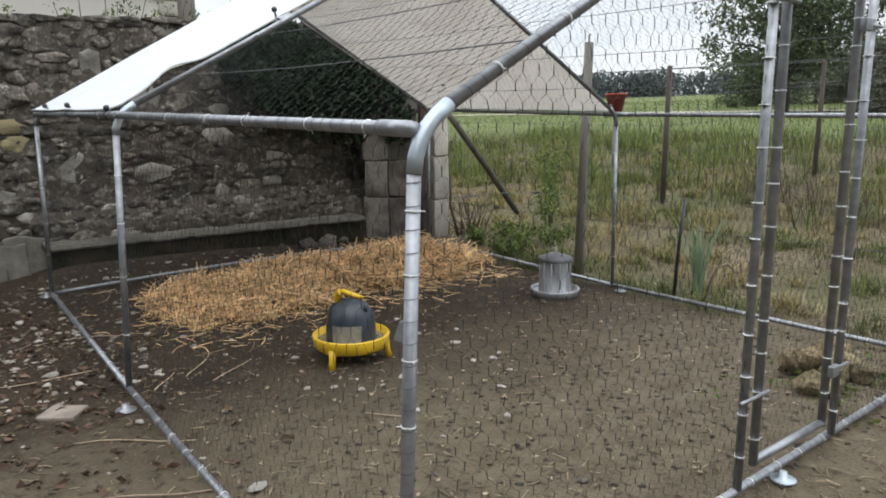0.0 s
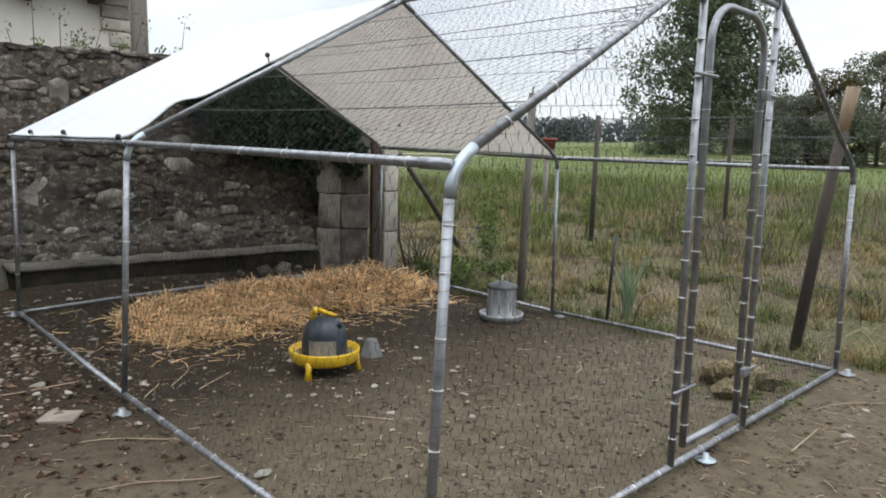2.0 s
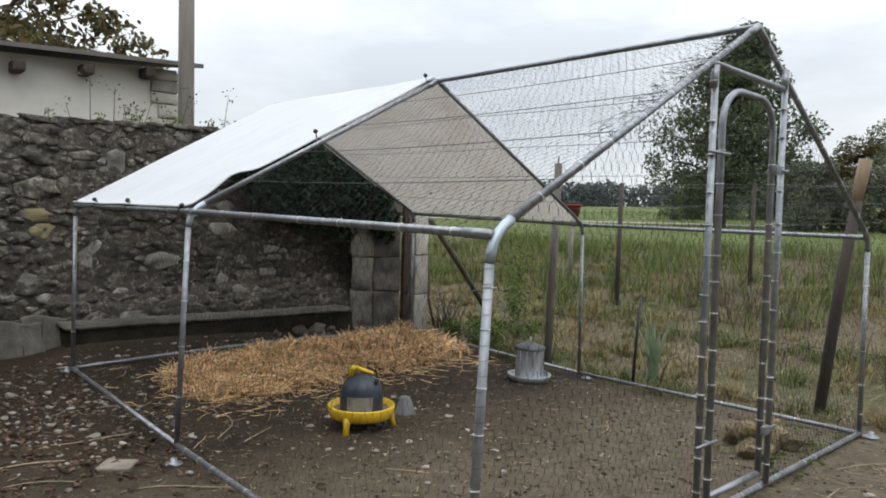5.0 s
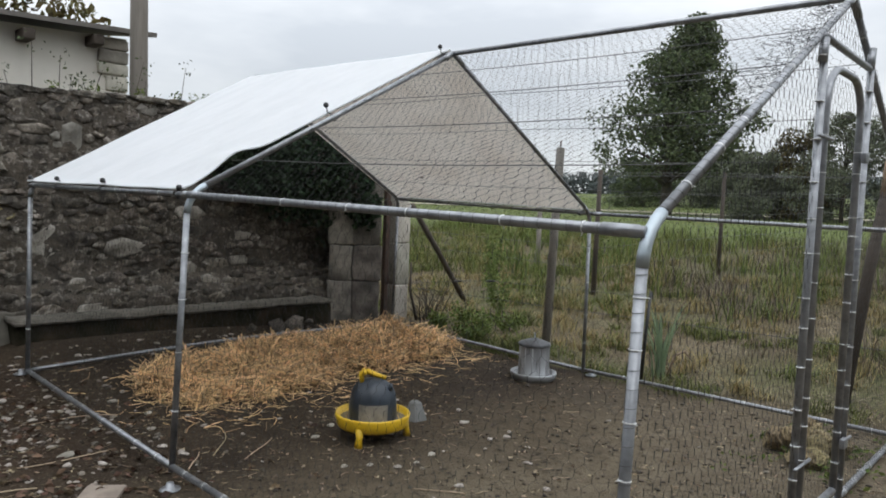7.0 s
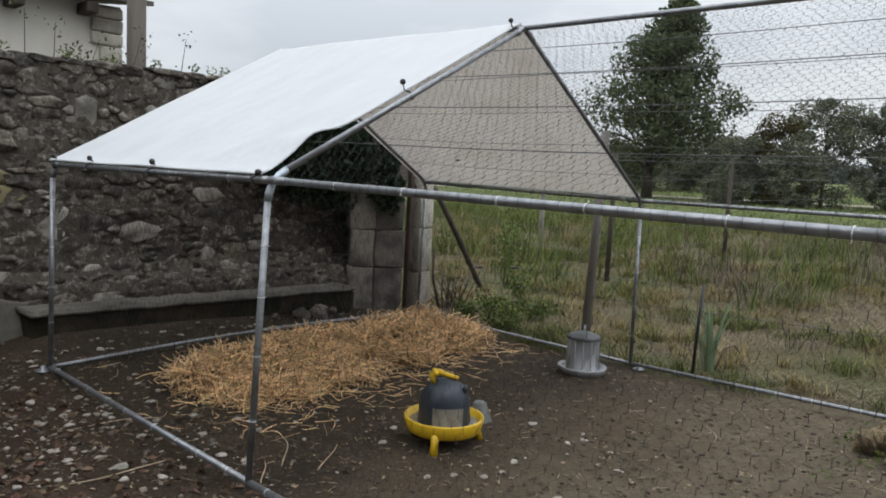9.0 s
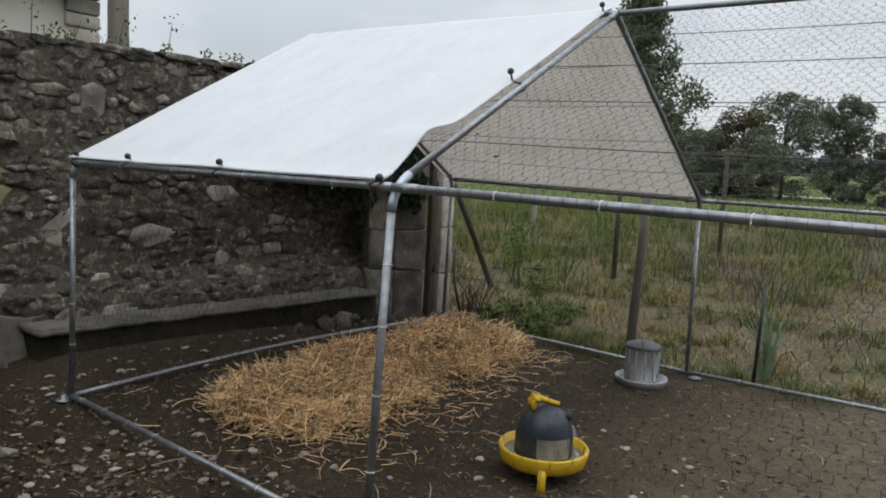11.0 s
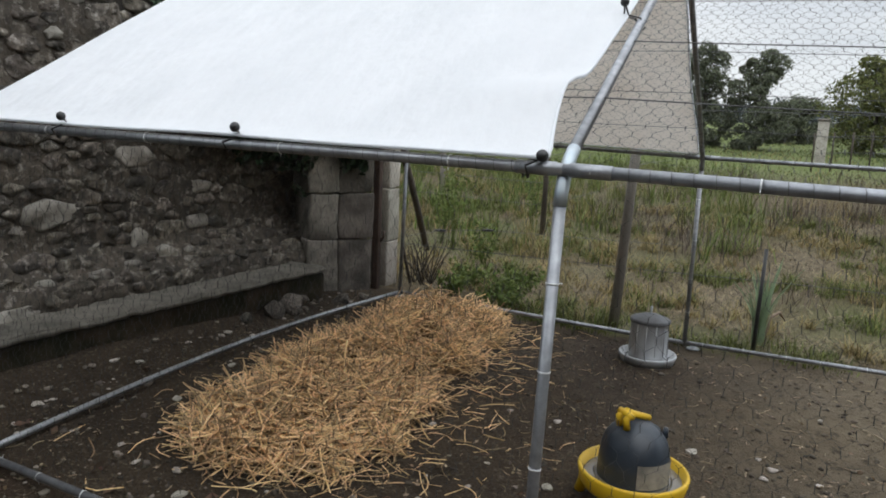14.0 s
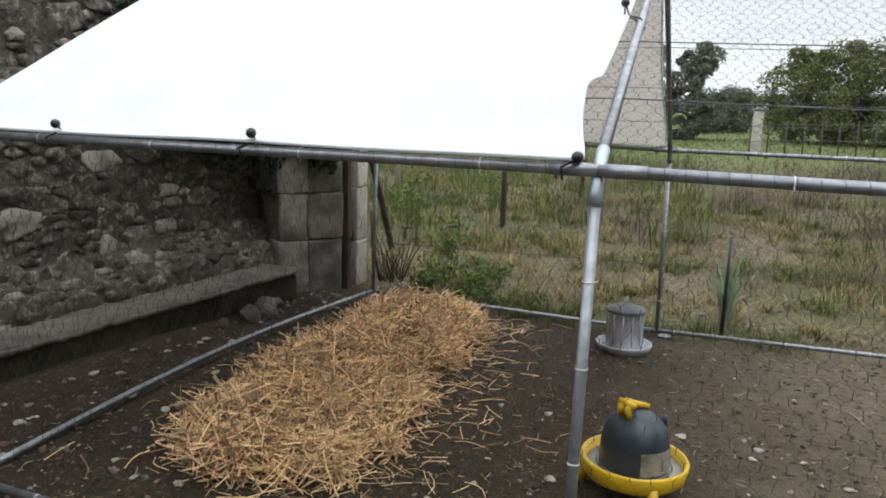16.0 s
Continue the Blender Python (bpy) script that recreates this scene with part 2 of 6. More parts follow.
GREEN = leafy("green_grass", (0.135, 0.155, 0.040), (0.072, 0.086, 0.022), 0.6)
DRY = leafy("dry_grass", (0.30, 0.24, 0.11), (0.18, 0.145, 0.062), 0.55)
WEED = leafy("weed_leaf", (0.145, 0.185, 0.05), (0.08, 0.112, 0.03), 0.5)
BLUE_LEAF = leafy("iris_leaf", (0.26, 0.36, 0.22), (0.18, 0.27, 0.155), 0.3, 0.35)
IVY = leafy("ivy_leaf", (0.022, 0.042, 0.018), (0.012, 0.026, 0.010), 0.5, 0.12)
OAK = leafy("tree_leaf", (0.105, 0.13, 0.062), (0.062, 0.082, 0.04), 0.5, 0.3)
# hedge leaves raised towards grey, the haze over the field in their colour
HEDGE = leafy("hazy_hedge_leaf", (0.17, 0.185, 0.125), (0.12, 0.136, 0.092), 0.5, 0.35)
MEADOW = leafy("meadow_leaf", (0.165, 0.20, 0.072), (0.105, 0.132, 0.048), 0.35, 0.3)
THATCH = leafy("thatch", (0.25, 0.205, 0.125), (0.12, 0.095, 0.058), 0.6, 0.05)
DEAD_LEAF = leafy("dead_leaf", (0.13, 0.082, 0.052), (0.07, 0.046, 0.031), 0.6, 0.05)
SHRUB = leafy("olive_leaf", (0.17, 0.18, 0.065), (0.11, 0.125, 0.045), 0.45, 0.35)
AUTUMN = leafy("turning_leaf", (0.115, 0.10, 0.035), (0.075, 0.06, 0.025), 0.5, 0.2)
# distance haze painted in: leaf colour lightened and turned grey-blue
HAZY_WOODS = leafy("hazy_far_wood_leaf", (0.095, 0.112, 0.108), (0.070, 0.085, 0.083), 0.25, 0.1)


def ground_material():
    """Trodden dark mud in the yard, thin turf on the field, damp patches."""
    m = bpy.data.materials.new("yard_and_field")
    m.use_nodes = True
    n, l = m.node_tree.nodes, m.node_tree.links
    bs = n["Principled BSDF"]
    co = n.new("ShaderNodeTexCoord")

    def noise_of(scale, detail=6):
        t = n.new("ShaderNodeTexNoise")
        t.inputs["Scale"].default_value, t.inputs["Detail"].default_value = scale, detail
        l.new(co.outputs["Object"], t.inputs["Vector"])
        return t.outputs[0]

    def blend(fac, a, b):
        x = n.new("ShaderNodeMix")
        x.data_type = "RGBA"
        l.new(fac, x.inputs["Factor"])
        for key, v in (("A", a), ("B", b)):
            if isinstance(v, tuple):
                x.inputs[key].default_value = (*v, 1)
            else:
                l.new(v, x.inputs[key])
        return x.outputs["Result"]

    def ramp(v, lo, hi):
        x = n.new("ShaderNodeMapRange")
        x.inputs["From Min"].default_value, x.inputs["From Max"].default_value = lo, hi
        l.new(v, x.inputs["Value"])
        return x.outputs[0]

    # brown mud, darkened so its colour carries the shade under the tarpaulin
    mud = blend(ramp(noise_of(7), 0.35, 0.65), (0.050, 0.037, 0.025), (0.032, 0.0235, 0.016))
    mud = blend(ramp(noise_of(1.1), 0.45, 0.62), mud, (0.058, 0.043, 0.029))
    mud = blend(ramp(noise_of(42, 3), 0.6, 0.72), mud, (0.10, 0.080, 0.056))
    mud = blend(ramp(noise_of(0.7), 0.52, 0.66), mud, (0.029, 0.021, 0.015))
    place = n.new("ShaderNodeSeparateXYZ")
    l.new(co.outputs["Object"], place.inputs[0])

    def shifted(axis, amount, scale):
        x = n.new("ShaderNodeMath")
        x.operation = "MULTIPLY_ADD"
        x.inputs[1].default_value = amount
        l.new(noise_of(scale), x.inputs[0])
        l.new(place.outputs[axis], x.inputs[2])
        return x.outputs[0]

    def times(p, q):
        x = n.new("ShaderNodeMath")
        x.operation = "MULTIPLY"
        l.new(p, x.inputs[0])
        l.new(q, x.inputs[1])
        return x.outputs[0]

    # trodden mud paler towards the gate, left darker for shade under the tarpaulin; dark humus by the wall outside the
    # netting
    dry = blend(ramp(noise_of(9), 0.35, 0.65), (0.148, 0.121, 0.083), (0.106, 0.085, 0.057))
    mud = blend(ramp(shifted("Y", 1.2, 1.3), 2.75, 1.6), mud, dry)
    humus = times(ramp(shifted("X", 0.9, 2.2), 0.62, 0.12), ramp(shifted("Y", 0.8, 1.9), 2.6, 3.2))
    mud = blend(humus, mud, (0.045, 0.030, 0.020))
    mud = blend(ramp(noise_of(26, 4), 0.55, 0.72), mud, (0.037, 0.029, 0.021))
    mud = blend(ramp(noise_of(75, 3), 0.60, 0.70), mud, (0.135, 0.108, 0.078))
    turf = blend(ramp(noise_of(1.4), 0.4, 0.6), (0.105, 0.083, 0.047), (0.150, 0.120, 0.078))
    turf = blend(ramp(noise_of(0.35), 0.45, 0.6), turf, (0.095, 0.10, 0.042))
    turf = blend(ramp(noise_of(22, 5), 0.5, 0.68), turf, (0.045, 0.036, 0.021))
    turf = blend(ramp(shifted("X", 3.0, 0.4), 13.0, 20.0), turf, (0.115, 0.14, 0.05))
    sep = n.new("ShaderNodeSeparateXYZ")
    l.new(co.outputs["Object"], sep.inputs[0])
    add = n.new("ShaderNodeMath")
    add.operation = "MULTIPLY_ADD"
    add.inputs[1].default_value, add.inputs[2].default_value = 0.5, -0.25
    l.new(noise_of(3), add.inputs[0])
    edge = n.new("ShaderNodeMath")
    edge.operation = "ADD"
    l.new(sep.outputs["X"], edge.inputs[0])
    l.new(add.outputs[0], edge.inputs[1])
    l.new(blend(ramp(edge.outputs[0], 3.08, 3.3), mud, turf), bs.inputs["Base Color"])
    wet = n.new("ShaderNodeMapRange")
    wet.inputs["From Min"].default_value, wet.inputs["From Max"].default_value = 0.35, 0.65
    wet.inputs["To Min"].default_value, wet.inputs["To Max"].default_value = 0.78, 0.97
    l.new(noise_of(1.1), wet.inputs["Value"])
    l.new(wet.outputs[0], bs.inputs["Roughness"])
    bs.inputs["Specular IOR Level"].default_value = 0.12
    bp, hs = n.new("ShaderNodeBump"), n.new("ShaderNodeMath")
    hs.operation = "ADD"
    l.new(noise_of(17), hs.inputs[0])
    l.new(noise_of(90, 3), hs.inputs[1])
    bp.inputs["Strength"].default_value, bp.inputs["Distance"].default_value = 0.85, 0.02
    l.new(hs.outputs[0], bp.inputs["Height"])
    l.new(bp.outputs[0], bs.inputs["Normal"])
    return m


GROUND = ground_material()

# ---------------------------------------------------------------- building helpers
BASE = {}


def thing(name, at, label, category, group="", kind=""):
    """An empty at the foot of a thing, for its parts."""
    ob = new(name)
    ob.location = at
    ob.empty_display_size = 0.1
    BASE[ob] = Vector(at)
    return tagged(ob, label, category, group, kind)


def part(name, bm, material, parent=None, label="", smooth=True):
    """Links a bmesh, given in world coordinates, as one mesh object under a thing or a part."""
    base = BASE.get(parent, Vector((0, 0, 0)))
    bmesh.ops.translate(bm, verts=bm.verts, vec=-base)
    me = bpy.data.meshes.new(name)
    bm.to_mesh(me)
    bm.free()
    if smooth:
        me.shade_smooth()
    me.materials.append(material)
    ob = new(name, me)
    if parent is not None:
        ob.parent = parent
        BASE[ob] = base
    if label:
        tagged(ob, label)
    return ob


def plain(name, verts, faces, material, parent=None, label="", smooth=False):
    """The same for arrays of corners and faces, for large meshes."""
    base = BASE.get(parent, Vector((0, 0, 0)))
    me = bpy.data.meshes.new(name)
    v = np.asarray(verts, float) - np.array(base)
    f = np.asarray(faces, int)
    me.vertices.add(len(v))
    me.vertices.foreach_set("co", v.ravel())
    k = f.shape[1]
    me.loops.add(f.size)
    me.loops.foreach_set("vertex_index", f.ravel())
    me.polygons.add(len(f))
    me.polygons.foreach_set("loop_start", np.arange(0, f.size, k))
    me.polygons.foreach_set("loop_total", np.full(len(f), k))
    me.update(calc_edges=True)
    me.validate()
    if smooth:
        me.shade_smooth()
    me.materials.append(material)
    ob = new(name, me)
    if parent is not None:
        ob.parent = parent
        BASE[ob] = base
    if label:
        tagged(ob, label)
    return ob


def own(ob, at):
    """Moves the origin of a free-standing mesh to its foot."""
    ob.data.transform(Matrix.Translation(-Vector(at)))
    ob.location = at
    return ob


def tube(bm, pts, r, seg=10, caps=True):
    """A round bar along points; r is one radius or one for each point."""
    pts = [Vector(p) for p in pts]
    rs = r if isinstance(r, (list, tuple)) else [r] * len(pts)
    rings, side = [], None
    for i, p in enumerate(pts):
        d = (pts[min(i + 1, len(pts) - 1)] - pts[max(i - 1, 0)]).normalized()
        if side is None:
            side = d.orthogonal().normalized()
        side = (side - d * side.dot(d)).normalized()
        up = d.cross(side)
        rings.append([bm.verts.new(p + rs[i] * (math.cos(a) * side + math.sin(a) * up)) for a in (2 * math.pi * k / seg for k in range(seg))])
    for a, b in zip(rings, rings[1:]):
        for k in range(seg):
            bm.faces.new((a[k], a[(k + 1) % seg], b[(k + 1) % seg], b[k]))
    if caps:
        bm.faces.new(rings[0][::-1])
        bm.faces.new(rings[-1])
    return bm


def bar(pts, r, seg=10):
    return tube(bmesh.new(), pts, r, seg)


def box(lo, hi, bevel=0.0, seg=2):
    bm = bmesh.new()
    bmesh.ops.create_cube(bm, size=1, matrix=Matrix.Translation((Vector(lo) + Vector(hi)) / 2) @ Matrix.Diagonal((*(Vector(hi) - Vector(lo)), 1)))
    if bevel:
        bmesh.ops.bevel(bm, geom=bm.edges, offset=bevel, segments=seg, affect="EDGES", profile=0.6)
    return bm


def turned(bm, profile, centre, seg=32):
    """A turned form from (radius, height) pairs."""
    c = Vector(centre)
    rings = [[bm.verts.new(c + Vector((max(r, 1e-4) * math.cos(a), max(r, 1e-4) * math.sin(a), z))) for a in (2 * math.pi * k / seg for k in range(seg))] for r, z in profile]
    for a, b in zip(rings, rings[1:]):
        for k in range(seg):
            bm.faces.new((a[k], a[(k + 1) % seg], b[(k + 1) % seg], b[k]))
    return bm


def roughen(bm, amount, size, seed=0):
    for v in bm.verts:
        v.co += amount * noise.noise_vector(v.co / size + Vector((seed, seed * 1.7, 3.1)))
    return bm


def lerp(a, b, t):
    return Vector(a).lerp(Vector(b), t)


def smooth_step(t):
    t = min(1.0, max(0.0, t))
    return t * t * (3 - 2 * t)


def gz(x, y):
    """The height of the ground."""
    z = 0.055 * smooth_step((1.0 - y) / 1.0) + 0.07 * smooth_step((y - 2.9) / 1.2) - 0.012
    z += 0.095 * smooth_step((y - 4.10) / 0.32) * smooth_step((3.2 - x) / 2.2) * smooth_step((x + 0.25) / 0.5)
    if x > 3.3:
        d = x - 3.3
        z += 0.046 * d * smooth_step(d / 6) if d < 80 else 0.046 * 80
    z += 0.012 * noise.noise(Vector((x * 1.3, y * 1.3, 0))) + 0.006 * noise.noise(Vector((x * 5, y * 5, 2)))
    return z

# ---------------------------------------------------------------- ground
def ground_sheet():
    def axis(lo, hi, step, far):
        near = list(np.arange(lo, hi + 1e-6, step))
        out, d, x = [], step, hi
        while x < far:
            d *= 1.22
            x += d
            out.append(x)
        low, d, x = [], step, lo
        while x > -far:
            d *= 1.22
            x -= d
            low.append(x)
        return low[::-1] + near + out

    xs, ys = axis(-3.0, 7.0, 0.09, 900), axis(-3.0, 6.0, 0.09, 900)
    verts = [(x, y, gz(x, y)) for y in ys for x in xs]
    w = len(xs)
    faces = [(j * w + i, j * w + i + 1, (j + 1) * w + i + 1, (j + 1) * w + i) for j in range(len(ys) - 1) for i in range(w - 1)]
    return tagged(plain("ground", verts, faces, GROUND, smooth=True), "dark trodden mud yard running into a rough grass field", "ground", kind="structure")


ground_sheet()


def unseen_walls():
    """Plain unseen walls added behind the way in, which close the place and darken the posts' reflections."""
    # kept dark and tall so the posts mirror less bright sky
    dull = surface("dark_unseen_wall", (0.065, 0.055, 0.045), (0.04, 0.034, 0.028), 3, 0.9, 0, 0.3, 20, (0.025, 0.022, 0.018), 0.7, 0.5)
    tagged(part("wall_west_unseen", box((-7.4, -9.0, -0.2), (-7.0, 4.9, 6.2)), dull, smooth=False), "plain dark wall, unseen, added to darken the steel's reflections", "wall", kind="structure")
    tagged(part("wall_south_unseen", box((-6.99, -8.4, -0.2), (3.0, -8.0, 6.2)), dull, smooth=False), "plain dark wall, unseen, added to darken the steel's reflections", "wall", kind="structure")


unseen_walls()


# ---------------------------------------------------------------- stone wall
WALL_Y, WALL_L, WALL_R = 4.86, -6.9, 2.95


def wall_top(x):
    return 1.90 + 0.045 * max(-2.0, min(x, 3.0))


def batter(x, z):
    """How far the foot of the wall stands forward."""
    return (0.13 + 0.055 * max(0.0, min(x, 2.6) - 0.4)) * smooth_step((0.60 - z) / 0.28) * smooth_step((x + 0.05) / 0.3)


def stone_mesh(seed):
    """An angular rubble stone with a dressed-off face, about 1 x 1 x 1; its face looks to -y."""
    rnd = random.Random(seed)
    bm = bmesh.new()
    n = rnd.choice((7, 8, 9))
    ang = [2 * math.pi * (k + rnd.uniform(-0.28, 0.28)) / n for k in range(n)]
    rad = [0.5 * rnd.uniform(0.78, 1.12) * min(1.18, 1 / max(abs(math.cos(a)), abs(math.sin(a))) ** 0.7) for a in ang]
    rings = []
    for s, y in ((1.0, 0.5), (1.0, -0.2), (0.93, -0.42), (0.6, -0.5)):
        rings.append([bm.verts.new((s * r * math.cos(a), y + (rnd.uniform(-0.12, 0.12) if y < 0 else 0), s * r * math.sin(a))) for a, r in zip(ang, rad)])
    for p, q in zip(rings, rings[1:]):
        for k in range(n):
            bm.faces.new((p[k], q[k], q[(k + 1) % n], p[(k + 1) % n]))
    bm.faces.new(rings[-1])
    bmesh.ops.recalc_face_normals(bm, faces=bm.faces)
    bmesh.ops.triangulate(bm, faces=bm.faces)
    me = bpy.data.meshes.new("stone")
    bm.to_mesh(me)
    bm.free()
    return me


def lump_mesh(seed):
    """A rounded loose stone, about 1 x 1 x 1."""
    rnd = random.Random(seed)
    bm = bmesh.new()
    bmesh.ops.create_icosphere(bm, subdivisions=2, radius=0.52)
    off = Vector((rnd.uniform(-9, 9), rnd.uniform(-9, 9), rnd.uniform(-9, 9)))
    flats = [(Vector((rnd.gauss(0, 1), rnd.gauss(0, 1), rnd.gauss(0, 1))).normalized(), rnd.uniform(0.26, 0.42)) for _ in range(6)]
    for v in bm.verts:
        v.co *= 1 + 0.55 * noise.noise(v.co * 2.2 + off)
        for d, lim in flats:
            over = v.co.dot(d) - lim
            if over > 0:
                v.co -= d * over * 0.9
    me = bpy.data.meshes.new("lump")
    bm.to_mesh(me)
    bm.free()
    return me


def with_material(me, material):
    c = me.copy()
    c.materials.clear()
    c.materials.append(material)
    return c


SHAPES = [stone_mesh(s) for s in range(18)]
LUMPS = [lump_mesh(s) for s in range(12)]


def build_wall():
    rnd = random.Random(5)
    bm = box((WALL_L, WALL_Y + 0.03, -0.2), (WALL_R, WALL_Y + 0.42, 1.0))
    bmesh.ops.subdivide_edges(bm, edges=[e for e in bm.edges if abs((e.verts[0].co - e.verts[1].co).x) > 1], cuts=60)
    for v in bm.verts:
        if v.co.z > 0.5:
            v.co.z = wall_top(v.co.x) - 0.05 + 0.02 * noise.noise(Vector((v.co.x * 3, 0, 0)))
    wall = tagged(part("wall_north", bm, MORTAR, smooth=False), "old dark rubble stone wall set in brown earth mortar", "wall", kind="structure")
    xs, zs = np.arange(WALL_L, WALL_R + 0.01, 0.03), np.linspace(0, 1, 66)
    grid = [(x, WALL_Y - 0.001 - batter(x, -0.1 + (wall_top(x) + 0.06) * t) + 0.013 * noise.noise(Vector((x * 7, 0, t * 14))) + 0.016 * noise.noise(Vector((x * 17, 1, t * 34))), -0.1 + (wall_top(x) + 0.06) * t) for t in zs for x in xs]
    w = len(xs)
    plain("mortar", grid, [(j * w + i, j * w + i + 1, (j + 1) * w + i + 1, (j + 1) * w + i) for j in range(65) for i in range(w - 1)], MORTAR, wall, smooth=True)
    # marked stones: place along the wall, height, width, height of stone, pale or ochre
    marked = [(0.89, 0.755, 0.30, 0.15, PALE_STONE), (0.35, 0.80, 0.25, 0.22, PALE_STONE), (1.44, 0.56, 0.13, 0.12, PALE_STONE), (1.57, 0.46, 0.13, 0.13, PALE_STONE),
              (0.52, 1.57, 0.17, 0.19, PALE_STONE), (-0.55, 1.62, 0.24, 0.16, PALE_STONE), (-0.60, 0.86, 0.24, 0.16, PALE_STONE), (-0.1, 0.63, 0.16, 0.09, PALE_STONE),
              (0.02, 1.0, 0.24, 0.10, LICHEN_STONE), (-0.05, 1.12, 0.26, 0.09, LICHEN_STONE), 
              (2.1, 0.62, 0.2, 0.1, PALE_STONE), (2.25, 0.78, 0.28, 0.14, STONE), (-1.3, 0.95, 0.26, 0.2, PALE_STONE), (1.08, 1.86, 0.16, 0.11, PALE_STONE), (1.1, 0.42, 0.12, 0.08, PALE_STONE),
              (0.55, 0.5, 0.11, 0.09, PALE_STONE), (0.0, 0.48, 0.12, 0.08, PALE_STONE), (1.85, 0.5, 0.12, 0.08, PALE_STONE), (1.9, 0.63, 0.17, 0.10, PALE_STONE)]
    # seeds of the stones, large ones first; each takes the part of the face nearest to it
    seeds = [(x, z, 0.5 * w, 0.5 * h, shapes) for x, z, w, h, shapes in marked]
    got = np.array([q[:4] for q in seeds])
    for tries, wide, high in ((260, (0.10, 0.17), (0.055, 0.09)), (2600, (0.06, 0.11), (0.032, 0.055)), (12000, (0.03, 0.055), (0.018, 0.03))):
        for _ in range(tries):
            w, h = rnd.uniform(*wide), rnd.uniform(*high)
            x, z = rnd.uniform(WALL_L + 0.05, WALL_R - 0.02), rnd.uniform(0.0, 2.0)
            if z > wall_top(x) - 0.5 * h - 0.03:
                continue
            gap = ((got[:, 0] - x) / (got[:, 2] + w)) ** 2 + ((got[:, 1] - z) / (got[:, 3] + h)) ** 2
            if gap.min() < 0.80:
                continue
            r = rnd.random()
            seeds.append((x, z, w, h, PALE_STONE if r < 0.07 else STONE))
            got = np.vstack([got, (x, z, w, h)])
    rest_v, rest_f, count = [], [], 0
    order = sorted(range(len(seeds)), key=lambda i: abs(seeds[i][0] - 0.9) + 0.4 * abs(seeds[i][1] - 0.9))
    for rank, i in enumerate(order):
        cx, cz, w, h, material = seeds[i]
        poly = [Vector((w * 1.25 * math.cos(a), h * 1.3 * math.sin(a))) for a in (2 * math.pi * (k + 0.5 * rnd.random()) / 10 for k in range(10))]
        near = np.argsort(((got[:, 0] - cx) / (got[:, 2] + w)) ** 2 + ((got[:, 1] - cz) / (got[:, 3] + h)) ** 2)[1:16]
        for j in near:
            ox, oz, ow, oh = got[j]
            d = Vector((ox - cx, oz - cz))
            share = math.hypot(w * d.x, h * d.y) / (math.hypot(w * d.x, h * d.y) + math.hypot(ow * d.x, oh * d.y))
            normal = Vector((d.x / (w + ow) ** 2, d.y / (h + oh) ** 2)).normalized()
            limit = normal.dot(d) * share - 0.003
            cut = []
            for p, q in zip(poly, poly[1:] + poly[:1]):
                a, b = normal.dot(p) - limit, normal.dot(q) - limit
                if a <= 0:
                    cut.append(p)
                if a * b < 0:
                    cut.append(p.lerp(q, a / (a - b)))
            poly = cut
            if len(poly) < 3:
                break
        if len(poly) < 3:
            continue
        smooth = []
        for p, q in zip(poly, poly[1:] + poly[:1]):
            if (q - p).length > 0.02:
                smooth += [p.lerp(q, 0.10), p.lerp(q, 0.90)]
            else:
                smooth.append(p.lerp(q, 0.5))
        smooth = [p * rnd.uniform(0.88, 1.05) for p in smooth]
        mid = sum(smooth, Vector((0, 0))) / len(smooth)
        n, out = len(smooth), rnd.uniform(-0.004, 0.022)
        tilt = Vector((rnd.gauss(0, 0.10), rnd.gauss(0, 0.14)))
        v = [(p.x, 0.05, p.y) for p in smooth]
        v += [(p.x, -0.45 * out + rnd.uniform(-0.004, 0.006), p.y) for p in smooth]
        for p in smooth:
            q = mid + (p - mid) * rnd.uniform(0.74, 0.94)
            v.append((q.x, -out + tilt.dot(q - mid) + rnd.uniform(-0.007, 0.007), q.y))
        v.append((mid.x, -out + rnd.uniform(-0.009, 0.006), mid.y))
        f = [(g + k, g + n + (k + 1) % n, g + n + k) for g in (0, n) for k in range(n)] + [(g + k, g + (k + 1) % n, g + n + (k + 1) % n) for g in (0, n) for k in range(n)]
        f += [(2 * n + k, 2 * n + (k + 1) % n, 3 * n) for k in range(n)]
        if rank < 300:
            ob = plain("stone", v, f, material, wall)
            ob.matrix_basis = Matrix.Translation((cx, WALL_Y - batter(cx, cz), cz))
        else:
            rest_v.append(np.array(v) + np.array((cx, WALL_Y - batter(cx, cz), cz)))
            rest_f.append(np.array(f) + count)
            count += len(v)
    # a thin course of flat stones on the top
    x = WALL_L
    while x < WALL_R - 0.15:
        w = rnd.uniform(0.12, 0.34)
        me = SHAPES[rnd.randrange(len(SHAPES))]
        m = Matrix.Translation((x + w / 2, WALL_Y + 0.02, wall_top(x + w / 2) - 0.03)) @ Matrix.Rotation(rnd.uniform(-0.05, 0.05), 4, "Y") @ Matrix.Diagonal((w * 1.05, 0.1, rnd.uniform(0.035, 0.06), 1))
        co = np.array([m @ c.co for c in me.vertices])
        rest_v.append(co)
        rest_f.append(np.array([p.vertices[:] for p in me.polygons]) + count)
        count += len(co)
        x += w
    rest = plain("stones", np.concatenate(rest_v), np.concatenate(rest_f), STONE_REST, wall)
    tagged(rest, kind="stuff")


